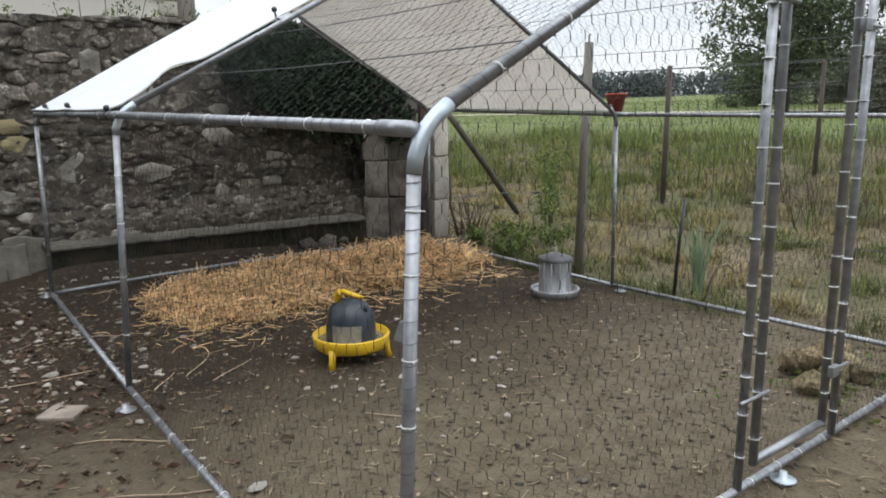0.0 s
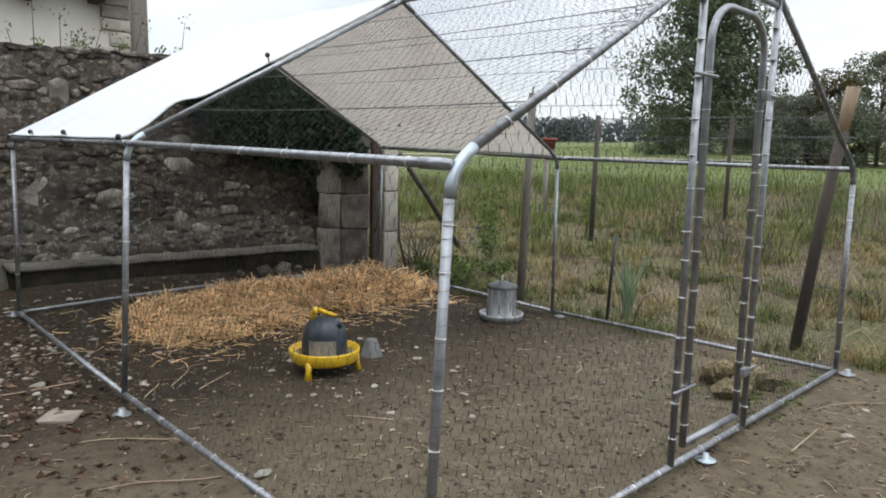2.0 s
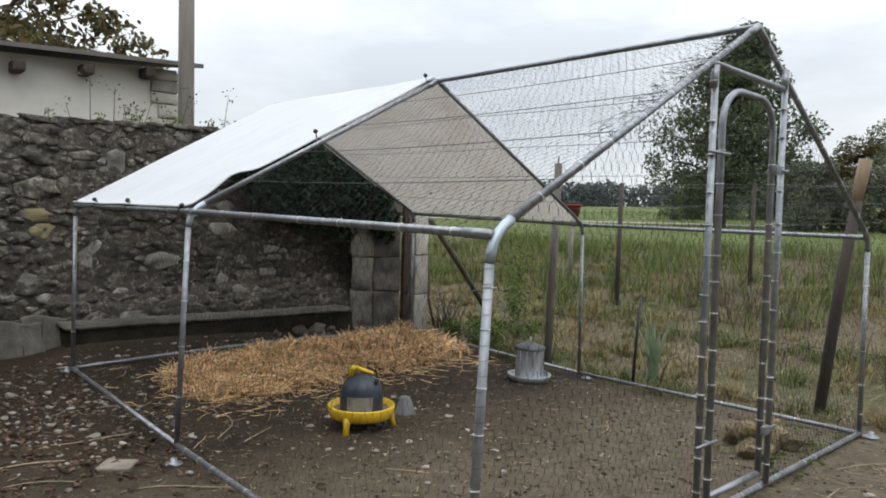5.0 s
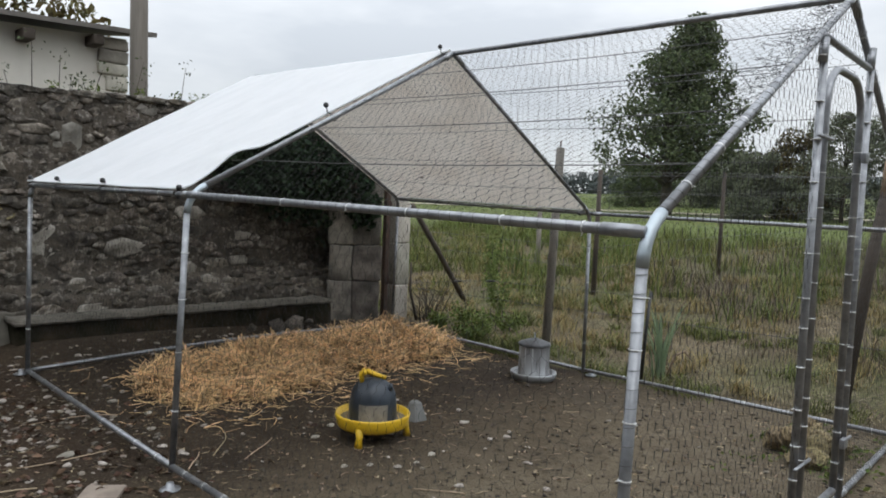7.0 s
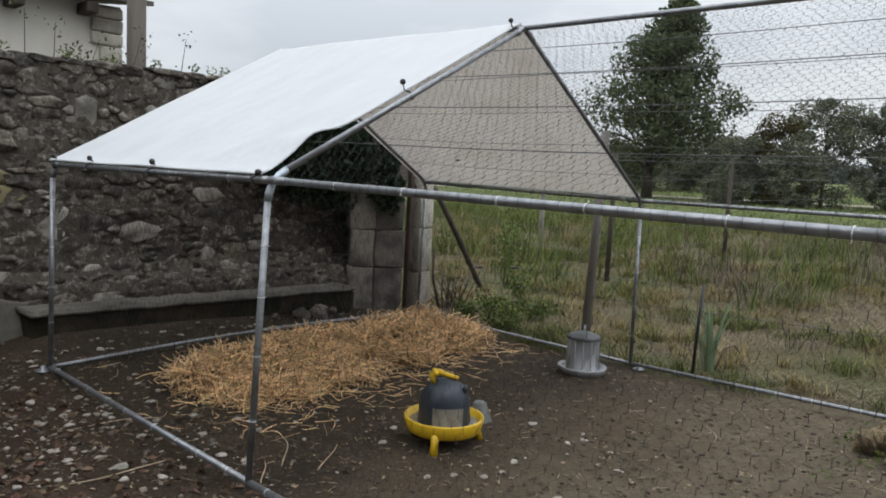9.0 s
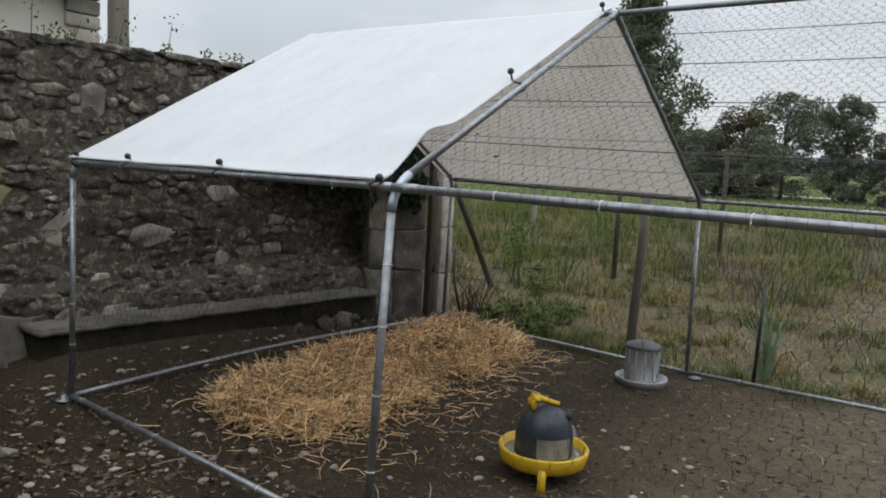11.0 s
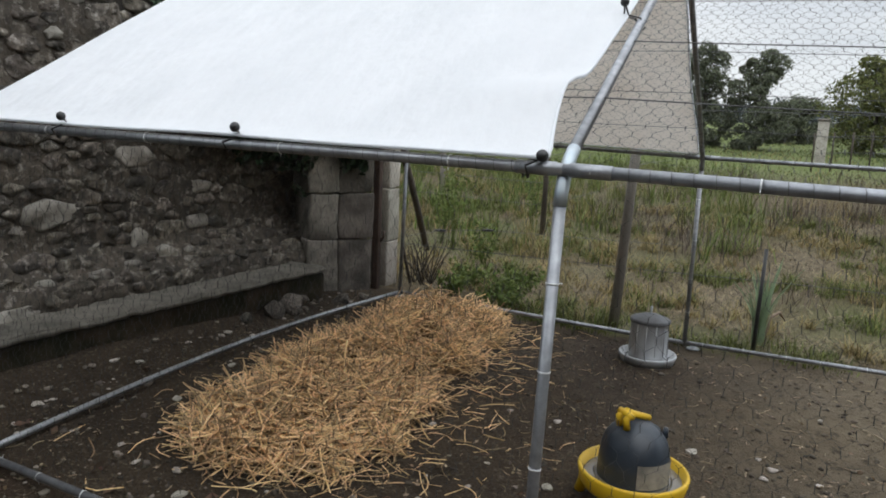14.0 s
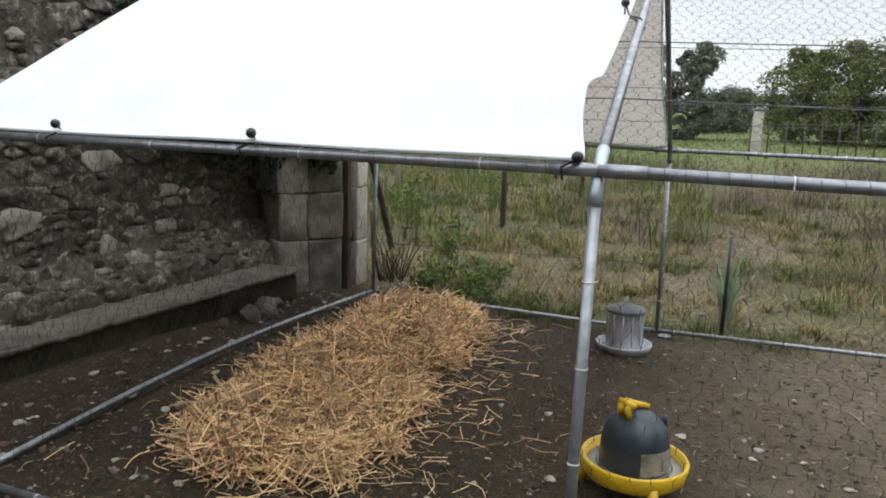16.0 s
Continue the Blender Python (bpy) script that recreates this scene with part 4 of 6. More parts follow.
def build_tarp():
    tarp = thing("tarpaulin", (1.5, 3.0, 1.2), "taut white tarpaulin over one bay of the run, front corner slack", "tarpaulin")
    ns, ny = 100, 30
    rows = [[tarp_point(2 * i / ns, tarp_front(2 * i / ns) + (4.03 - tarp_front(2 * i / ns)) * j / ny) for j in range(ny + 1)] for i in range(ns + 1)]
    # the lower layer is added to carry the underside's backlit beige
    for name, dz, material in (("outer_skin", 0.0, SHEET), ("under_skin", -0.004, UNDERSIDE)):
        verts = [p + Vector((0, 0, dz)) for row in rows for p in row]
        w = ny + 1
        faces = [(i * w + j, (i + 1) * w + j, (i + 1) * w + j + 1, i * w + j + 1) for i in range(ns) for j in range(ny)]
        plain(name, verts, faces, material, tarp, "white glossy upper skin" if dz == 0 else "sheet's underside, coloured greyish beige for its backlit shade", smooth=True)
    hem = bmesh.new()
    tube(hem, [row[0] - Vector((0, 0, 0.002)) for row in rows], 0.005, 6)
    part("front_hem", hem, SHEET, tarp)
    for i in (0, ns):
        part("side_hem", tube(bmesh.new(), [p - Vector((0, 0, 0.004)) for p in rows[i]], 0.005, 6), SHEET, tarp)

    def bungee(p, tube_at, out, up=0.025):
        """An elastic loop with a black ball, hooked round a tube."""
        p, q = Vector(p), Vector(tube_at)
        ball = bmesh.new()
        bmesh.ops.create_uvsphere(ball, u_segments=14, v_segments=10, radius=0.013, matrix=Matrix.Translation(p + Vector(out) * 0.02 + Vector((0, 0, up))))
        ob = part("bungee_ball", ball, RUBBER, tarp, "black plastic ball of an elastic loop")
        c = p + Vector(out) * 0.02 + Vector((0, 0, up))
        for s in (-0.008, 0.008):
            d = Vector((s, s, 0))
            part("elastic_loop", bar([c, p + d, q + d + Vector(out) * 0.02, q + d + Vector((0, 0, -0.021)), q - Vector(out) * 0.02 + d], 0.0028, 6), RUBBER, ob)

    for y in (2.06, 2.863, 3.511, 3.97):
        q = lerp(EAVE["M"], EAVE["F"], (y - 2) / 2.02)
        bungee((q.x, y - 0.02, q.z + 0.025), (q.x, y + 0.02, q.z), (-1.0, 0, 0.2), -0.004 if y < 2.1 else 0.014)
    for s in (0.47, 0.97):
        q = lerp(EAVE["M"], TOP["M"], s)
        bungee((q.x - 0.01, q.y + 0.04, q.z + 0.02), (q.x, q.y, q.z), (-0.3, 0.3, 0.6))
    for y in (2.1, 2.9, 3.5):
        q = lerp(EAVE["RM"], EAVE["RF"], (y - 2) / 2.0)
        bungee((q.x, y - 0.02, q.z + 0.02), (q.x, y, q.z), (0.8, 0, 0.3))
    # dead leaves caught between the netting and the sheet
    for sl, y, size, turn in LEAVES:
        p = tarp_point(sl, y) - Vector((0, 0, 0.016))
        along, across = (tarp_point(sl + 0.02, y) - tarp_point(sl, y)).normalized(), Vector((0, 1, 0))
        u = along * math.cos(turn) + across * math.sin(turn)
        w = across * math.cos(turn) - along * math.sin(turn)
        bm = bmesh.new()
        rim = [bm.verts.new(p + u * size * a + w * size * b + Vector((0, 0, -0.004 * abs(b)))) for a, b in ((-1, 0), (-0.5, 0.32), (0.2, 0.4), (1, 0.05), (0.3, -0.36), (-0.5, -0.3))]
        bm.faces.new(rim)
        bmesh.ops.solidify(bm, geom=bm.faces[:], thickness=0.001)
        tagged(own(part("caught_leaf", bm, DEAD_LEAF, smooth=False), p), "dark dead leaf caught under the tarpaulin", "leaf", "leaves under the tarpaulin")
    return tarp


build_tarp()

# ---------------------------------------------------------------- plants
def leaf_cloud(name, centres, radii, per, size, material, parent=None, seed=0, kind="", flat=0.0, label=""):
    """Many small leaves, each a folded pair of faces, in clumps."""
    rng = np.random.default_rng(seed)
    out_v, out_f, count = [], [], 0
    for c, r in zip(centres, radii):
        n = per
        d = rng.normal(size=(n, 3))
        d /= np.linalg.norm(d, axis=1, keepdims=True)
        pos = np.array(c) + d * (np.array(r) * rng.uniform(0.25, 1.0, (n, 1)) ** 0.5)
        a = rng.normal(size=(n, 3))
        a[:, 2] *= 1 - flat
        a /= np.linalg.norm(a, axis=1, keepdims=True)
        b = np.cross(a, rng.normal(size=(n, 3)))
        b /= np.linalg.norm(b, axis=1, keepdims=True)
        nn = np.cross(a, b)
        s = size * rng.uniform(0.6, 1.3, (n, 1))
        quad = np.stack([pos - a * s, pos + b * s * 0.55 + nn * s * 0.2, pos + a * s, pos - b * s * 0.55 + nn * s * 0.2], 1)
        base = count + 4 * np.arange(n)[:, None]
        out_f += [base + np.array((0, 1, 2)), base + np.array((0, 2, 3))]
        out_v.append(quad.reshape(-1, 3))
        count += 4 * n
    ob = plain(name, np.concatenate(out_v), np.concatenate(out_f), material, parent, label)
    if kind:
        tagged(ob, kind=kind)
    return ob


def tree(name, at, height, spread, clumps, per, leaf, material, label, seed, trunk=0.25, low=0.25, narrow=1.0, category="tree", spire=False, lean=(0.0, 0.0)):
    """A tapered trunk with limbs, and a crown of clumps with gaps between them."""
    rnd = random.Random(seed)
    x, y = at
    z = gz(x, y)
    ob = thing(name, (x, y, z), label, category)
    stem = bmesh.new()
    tube(stem, [(x, y, z - 0.2), (x + 0.1 * trunk, y, z + height * 0.25), (x - 0.3 * trunk, y + 0.2 * trunk, z + height * 0.55), (x, y, z + height * 0.9)], [trunk, trunk * 0.75, trunk * 0.45, trunk * 0.08], 10)
    centres, radii = [], []
    for k in range(clumps):
        h = low + (1 - low) * (k + 0.5) / clumps
        bulge = math.sin(math.pi * min(1, (h - low) / (1 - low) * 0.78 + 0.18)) ** 0.8
        if category == "bush":
            bulge = math.sin(math.pi * min(1, 0.40 + 0.52 * (h - low) / (1 - low))) ** 0.6
        if spire:
            g = (h - low) / (1 - low)
            bulge = min(1.0, 0.60 + 2.4 * g) * (1 - g) ** 0.72 * (1 + 0.16 * math.sin(g * 21))
        ang, rad = rnd.uniform(0, 2 * math.pi), spread * bulge * rnd.uniform(0.25, 0.95) * narrow
        c = (x + rad * math.cos(ang) + lean[0] * h * h, y + rad * math.sin(ang) + lean[1] * h * h, z + height * h)
        centres.append(c)
        q = spread * rnd.uniform(0.14, 0.34)
        if spire:
            q *= 0.36 + 0.44 * min(1.0, bulge)
        radii.append((q, q, q * 0.75))
        if k % 2 == 0:
            tube(stem, [(x, y, z + height * h * 0.72), lerp((x, y, z + height * h * 0.85), c, 0.45), lerp((x, y, z + height * h * 0.95), c, 0.8)], [trunk * 0.3, trunk * 0.18, trunk * 0.05], 6)
    part("trunk", stem, BARK, ob)
    leaf_cloud("crown", centres, radii, per, leaf, material, ob, seed)
    return ob


def from_eye(az, dist):
    """A place out on the field, by its bearing from the middle of the path."""
    return -1.35 + dist * math.cos(radians(az)), 0.0 + dist * math.sin(radians(az))


def blades(name, n, area, height, width, material, label, seed, keep=None, lean=0.35, category="grass", tuft=0, spread=0.05):
    """Grass: bent blades of three faces each, alone or in tufts."""
    rng = np.random.default_rng(seed)
    x0, x1, y0, y1 = area
    x, y = rng.uniform(x0, x1, n), rng.uniform(y0, y1, n)
    if keep is not None:
        ok = np.array([keep(a, b) > rng.random() for a, b in zip(x, y)], bool)
        x, y = x[ok], y[ok]
    n = len(x)
    tall = height * rng.uniform(0.5, 1.25, n)
    if tuft:
        x, y, tall = np.repeat(x, tuft), np.repeat(y, tuft), np.repeat(tall, tuft)
        n = len(x)
        size = np.repeat(rng.uniform(0.5, 1.5, n // tuft), tuft) * spread
        x, y = x + rng.normal(0, 1, n) * size, y + rng.normal(0, 1, n) * size
    z = np.array([gz(a, b) for a, b in zip(x, y)]) - 0.01
    ang = rng.uniform(0, 2 * np.pi, n)
    h = tall * rng.uniform(0.45, 1.15, n)
    w = width * rng.uniform(0.7, 1.3, n)
    side = np.stack([np.cos(ang), np.sin(ang), 0 * ang], 1)
    fall = np.stack([-np.sin(ang), np.cos(ang), 0 * ang], 1) * (h * lean * rng.uniform(0.2, 1.9, n))[:, None]
    p = np.stack([x, y, z], 1)
    up = np.zeros((n, 3))
    up[:, 2] = h
    mid = p + up * 0.55 + fall * 0.35
    v = np.stack([p - side * w[:, None], p + side * w[:, None], mid + side * w[:, None] * 0.7, mid - side * w[:, None] * 0.7, p + up * 0.98 + fall], 1)
    base = 5 * np.arange(n)[:, None]
    f = np.concatenate([base + np.array(t) for t in ((0, 1, 2), (0, 2, 3), (3, 2, 4))])
    return tagged(plain(name, v.reshape(-1, 3), f, material), label, category, kind="stuff")


def patch(x, y, s=0.9, seed=0.0):
    return noise.noise(Vector((x * s + seed, y * s, seed)))


def far_from_yard(x, y):
    return 1.0 if x > 3.22 + 0.12 * patch(x, y, 3) and not (y > 4.2 and x < 3.5) else 0.0


def build_field():
    edge = far_from_yard
    blades("thatch", 52000, (3.2, 9.5, -3, 8), 0.05, 0.0042, THATCH, "matted dead grass lying on the soil", 9, lambda x, y: edge(x, y) * smooth_step(0.55 + 1.2 * patch(x, y, 1.3, 6)), 3.2)
    blades("dry_grass", 1500, (3.25, 10, -3, 9), 0.13, 0.0036, DRY, "short yellowed grass tufts on the field", 1, lambda x, y: edge(x, y) * smooth_step(0.40 + 1.9 * patch(x, y, 1.1)), 1.1, tuft=46, spread=0.05)
    blades("green_grass", 2100, (3.25, 10, -3, 9), 0.12, 0.0040, GREEN, "low green grass tufts between dry ones", 2, lambda x, y: edge(x, y) * smooth_step(0.30 + 2.0 * patch(x, y, 1.0, 7)), 1.0, tuft=46, spread=0.06)
    blades("tall_dry_grass", 330, (3.9, 14, -4, 12), 0.30, 0.0030, DRY, "taller straw-coloured grass tufts", 3, lambda x, y: edge(x, y) * smooth_step(0.25 + 1.7 * patch(x, y, 0.8, 3) + 0.05 * (x - 5)), 0.9, tuft=44, spread=0.08)
    blades("tall_green_grass", 480, (3.9, 15, 1.8, 14), 0.36, 0.0045, GREEN, "tall fresh green grass", 4, lambda x, y: edge(x, y) * smooth_step(0.20 * (y - 3.4) + 0.16 * (x - 6.0) + 1.3 * patch(x, y, 0.8, 3)), 0.6, tuft=40, spread=0.10)
    blades("dead_weeds", 430, (4.6, 14, -6, 4.8), 0.60, 0.0030, STALK, "tall dead brown weed stalks", 5, lambda x, y: smooth_step(0.5 + 1.5 * patch(x, y, 0.6, 5) - 0.12 * y), 0.7, tuft=34, spread=0.18)
    blades("meadow", 52000, (13, 54, -20, 42), 0.13, 0.014, MEADOW, "bright green meadow farther out", 6, lambda x, y: smooth_step(0.8 + patch(x, y, 0.25, 2)) * (not 28.4 < x < 30.4), 0.6)
    blades("meadow_dry", 36000, (9, 48, -18, 40), 0.14, 0.012, DRY, "dry patches of the meadow", 7, lambda x, y: smooth_step(0.15 + 1.3 * patch(x, y, 0.2, 9) - 0.02 * y) * (not 28.4 < x < 30.4), 0.6)
    blades("meadow_weeds", 420, (5.5, 16, 1.5, 13), 0.50, 0.006, WEED, "tall leafy weeds standing in the meadow", 10, lambda x, y: smooth_step(0.3 + 1.6 * patch(x, y, 0.5, 11)), 0.5, tuft=26, spread=0.13, category="weeds")
    blades("fringe_grass", 240, (3.10, 3.45, -1.5, 4.0), 0.10, 0.003, GREEN, "grass fringe along the netting", 8, lambda x, y: smooth_step(0.3 + 1.7 * patch(x, y, 1.5, 4)), 0.9, tuft=30, spread=0.05)


def build_track():
    ys = np.arange(4, 90, 2.0)
    verts = [(x + 0.3 * noise.noise(Vector((y * 0.2, x, 0))), y, gz(29.4, y) + 0.03 + 0.046 * (x - 29.4)) for y in ys for x in (28.6, 29.4, 30.2)]
    faces = [(3 * j + i, 3 * j + i + 1, 3 * j + i + 4, 3 * j + i + 3) for j in range(len(ys) - 1) for i in (0, 1)]
    tagged(plain("road", verts, faces, SAND, smooth=True), "pale sandy track across the meadow", "road", kind="structure")
    x, y = 8.13, 6.13
    z = gz(x, y)
    pot = thing("red_tub", (x, y, z), "red plastic tub on a short post out in the meadow", "tub")
    part("tub", turned(bmesh.new(), [(0.0, 1.06), (0.10, 1.06), (0.15, 1.30), (0.165, 1.30), (0.165, 1.33), (0.14, 1.33), (0.10, 1.08), (0.0, 1.08)], (x, y, 0.16), 20), RED_POT, pot)
    part("post", bar([(x, y, z - 0.1), (x, y, 1.225)], 0.04, 8), TIMBER, pot)


def build_weeds():
    rnd = random.Random(3)
    spots = [(3.42, 3.35, 0.19), (3.65, 3.75, 0.15), (3.3, 3.72, 0.16), (3.9, 3.35, 0.18), (3.25, 3.3, 0.13), (5.0, 4.5, 1.0), (5.25, 4.75, 0.85), (6.6, 4.2, 0.8), (4.4, 3.9, 0.42)]
    for x, y, h in spots:
        z = gz(x, y)
        ob = thing("weed_bush", (x, y, z), "leafy green weed clump outside the netting", "weed", "weeds by the fence")
        bm = bmesh.new()
        cs, rs = [], []
        for k in range(9):
            a, q = rnd.uniform(0, 6.28), rnd.uniform(0.02, 0.2)
            tip = (x + q * math.cos(a), y + q * math.sin(a), z + h * rnd.uniform(0.6, 1.05))
            tube(bm, [(x + rnd.uniform(-0.04, 0.04), y + rnd.uniform(-0.04, 0.04), z - 0.02), tip], [0.004, 0.002], 5)
            for t in (0.45, 0.7, 0.95):
                cs.append(lerp((x, y, z), tip, t))
                rs.append((0.07, 0.07, 0.06))
        part("stem", bm, WEED, ob)
        leaf_cloud("leaves", cs, rs, 10, 0.021, WEED, ob, int(x * 100))
    brush = thing("brushwood", (3.52, 4.05, gz(3.52, 4.05)), "dead tangled brushwood beside the stone post", "brushwood")
    for k in range(26):
        a = rnd.uniform(0, 6.28)
        foot = Vector((3.52 + rnd.gauss(0, 0.07), 4.05 + rnd.gauss(0, 0.06), gz(3.52, 4.05) - 0.02))
        tip = foot + Vector((0.22 * math.cos(a), 0.18 * math.sin(a), rnd.uniform(0.12, 0.55)))
        part("twig", bar([foot, foot.lerp(tip, 0.5) + Vector((rnd.gauss(0, 0.03), rnd.gauss(0, 0.03), 0.02)), tip], [0.005, 0.004, 0.0015], 5), BARK, brush)
    # iris by the stake
    x, y = 3.42, 1.60
    ob = thing("iris_plant", (x, y, gz(x, y)), "blue-green iris clump with sword-shaped leaves", "plant")
    for k in range(19):
        a, h = rnd.uniform(0, 6.28), rnd.uniform(0.40, 0.68)
        d = Vector((math.cos(a), math.sin(a), 0))
        s = Vector((-d.y, d.x, 0)) * 0.017
        p = Vector((x, y, gz(x, y) - 0.01)) + d * rnd.uniform(0, 0.06)
        q = rnd.uniform(0.05, 0.22)
        bm = bmesh.new()
        prev = None
        for t in range(6):
            f = t / 5
            c = p + d * (q * f * f) + Vector((0, 0, h * f * (1 - 0.12 * f)))
            w = s * (1 - f) ** 0.6 + s * 0.03
            row = (bm.verts.new(c - w), bm.verts.new(c + d * 0.003), bm.verts.new(c + w))
            if prev:
                bm.faces.new((prev[0], prev[1], row[1], row[0]))
                bm.faces.new((prev[1], prev[2], row[2], row[1]))
            prev = row
        part("leaf", bm, BLUE_LEAF, ob)
    bm = bar([(x + 0.06, y - 0.02, gz(x, y)), (x + 0.12, y - 0.05, gz(x, y) + 0.16), (x + 0.17, y - 0.10, gz(x, y) + 0.19), (x + 0.2, y - 0.14, gz(x, y) + 0.13)], [0.008, 0.010, 0.012, 0.003], 6)
    part("withered_leaf", bm, CHAFF, ob, "pale withered drooping leaf")


def build_ivy():
    rnd = random.Random(12)
    ob = thing("ivy", (2.2, 4.80, 0.9), "dark ivy hanging over the wall beside the pier", "ivy")
    cs, rs = [], []
    for k in range(190):
        x = rnd.uniform(1.5, 3.0)
        low = 1.5 - 0.62 * (x - 1.5) if x < 2.3 else 1.0 + 0.2 * max(0, x - 2.7)
        z = low + (wall_top(x) - 0.12 - low) * rnd.random() ** 0.8
        y = 4.74 if x < 2.4 else 4.66 - 0.75 * (x - 2.45)
        cs.append((x, y - 0.08 * rnd.random(), z))
        rs.append((0.10, 0.06, 0.15))
    leaf_cloud("leaves", cs, rs, 60, 0.034, IVY, ob, 5)
    bm = bmesh.new()
    for k in range(14):
        x = rnd.uniform(1.5, 2.6)
        tube(bm, [(x, 4.83, 2.0), (x + rnd.uniform(-0.2, 0.2), 4.82, 1.5), (x + rnd.uniform(-0.2, 0.2), 4.81, 1.1)], 0.007, 5)
    part("stem", bm, BARK, ob)
    tuft = thing("wall_top_weeds", (0.4, 4.95, 1.9), "small dry weeds growing on the wall coping", "weed")
    cs = [(x, 4.95, wall_top(x) + 0.03) for x in (0.05, 0.42, 0.7, 1.05, 1.35, 1.5, 1.62)]
    leaf_cloud("leaves", cs, [(0.05, 0.05, 0.04)] * len(cs), 26, 0.014, WEED, tuft, 2)
    few = thing("ivy_sprig", pier_point(0.2, -0.01, 0.8), "small dark ivy sprig on the stone pier", "ivy")
    cs = [pier_point(u, -0.012, z) for u, z in ((0.12, 1.0), (0.16, 0.92), (0.2, 0.98), (0.24, 1.05), (0.1, 0.82), (0.14, 0.78), (0.12, 1.12), (0.25, 1.15))]
    leaf_cloud("leaves", cs, [(0.03, 0.02, 0.04)] * len(cs), 9, 0.02, IVY, few, 3)


# ---------------------------------------------------------------- drinker, feeder and the litter of the yard
def build_drinker():
    c = Vector((0.98, 1.95, gz(0.98, 1.95)))
    ob = thing("poultry_drinker", c, "dark blue bell drinker standing in a yellow tray", "drinker")
    tray = turned(bmesh.new(), [(0.0, 0.075), (0.128, 0.075), (0.150, 0.082), (0.158, 0.125), (0.166, 0.127), (0.170, 0.120), (0.160, 0.072), (0.152, 0.062), (0.10, 0.06), (0.0, 0.06)], c, 40)
    tray_ob = part("tray", tray, YELLOW, ob, "yellow plastic drinking tray")
    lip = turned(bmesh.new(), [(0.112, 0.074), (0.116, 0.098), (0.120, 0.098), (0.122, 0.074)], c, 40)
    part("inner_rim", lip, YELLOW, tray_ob)
    for k in range(3):
        a = radians(-152 + 120 * k)
        d = Vector((math.cos(a), math.sin(a), 0))
        leg = bmesh.new()
        p = c + d * 0.147
        tube(leg, [p + Vector((0, 0, 0.085)), p + d * 0.008 + Vector((0, 0, 0.04)), p + d * 0.016 + Vector((0, 0, 0.0))], [0.020, 0.015, 0.018], 8)
        part("leg", leg, YELLOW, ob)
    dome = turned(bmesh.new(), [(0.106, 0.076), (0.110, 0.10), (0.108, 0.17), (0.102, 0.205), (0.092, 0.235), (0.074, 0.262), (0.048, 0.280), (0.02, 0.287), (0.0, 0.288)], c, 40)
    for v in dome.verts:
        q = v.co - c
        if 0.215 < q.z < 0.275:
            v.co += 0.003 * Vector((q.x, q.y, 0)).normalized() * math.cos(8 * math.atan2(q.y, q.x))
    tank = part("tank", dome, TANK, ob, "dark blue plastic bell tank")
    part("water", turned(bmesh.new(), [(0.0, 0.098), (0.149, 0.098)], c, 40), MUDDY_WATER, tray_ob, "muddy drinking water")
    label = bmesh.new()
    rows = []
    for z in (0.105, 0.135, 0.165, 0.185):
        rows.append([label.verts.new(c + Vector((0.1105 * math.cos(a), 0.1105 * math.sin(a), z))) for a in (radians(-165 + 7 * k) for k in range(11))])
    for a, b in zip(rows, rows[1:]):
        for k in range(10):
            label.faces.new((a[k], a[k + 1], b[k + 1], b[k]))
    part("label", label, DIRTY_LABEL, tank, "scuffed pale label, worn away")
    d = Vector((0.75, -0.66, 0))
    s = Vector((0.66, 0.75, 0))
    ob.scale = (1.12, 1.12, 1.06)
    top = c + Vector((0, 0, 0.285))
    h = bmesh.new()
    for off in (-0.017, 0.017):
        tube(h, [top - d * 0.052 + s * off + Vector((0, 0, -0.012)), top - d * 0.058 + s * off + Vector((0, 0, 0.022)), top - d * 0.035 + s * off + Vector((0, 0, 0.034))], 0.011, 8)
    tube(h, [top - d * 0.045 - s * 0.03 + Vector((0, 0, 0.033)), top - d * 0.045 + s * 0.03 + Vector((0, 0, 0.033))], 0.012, 8)
    tube(h, [top - d * 0.035 + s * 0.017 + Vector((0, 0, 0.034)), top + d * 0.0 + s * 0.017 + Vector((0, 0, 0.018)), top + d * 0.055 + s * 0.01 + Vector((0, 0, 0.002))], [0.012, 0.012, 0.010], 8)
    part("handle", h, YELLOW, ob, "yellow carrying handle")
    for a in (30, -70):
        e = Vector((math.cos(radians(a)), math.sin(radians(a)), 0))
        part("lug", bar([c + e * 0.085 + Vector((0, 0, 0.24)), c + e * 0.088 + Vector((0, 0, 0.272))], [0.012, 0.007], 8), TANK, tank)


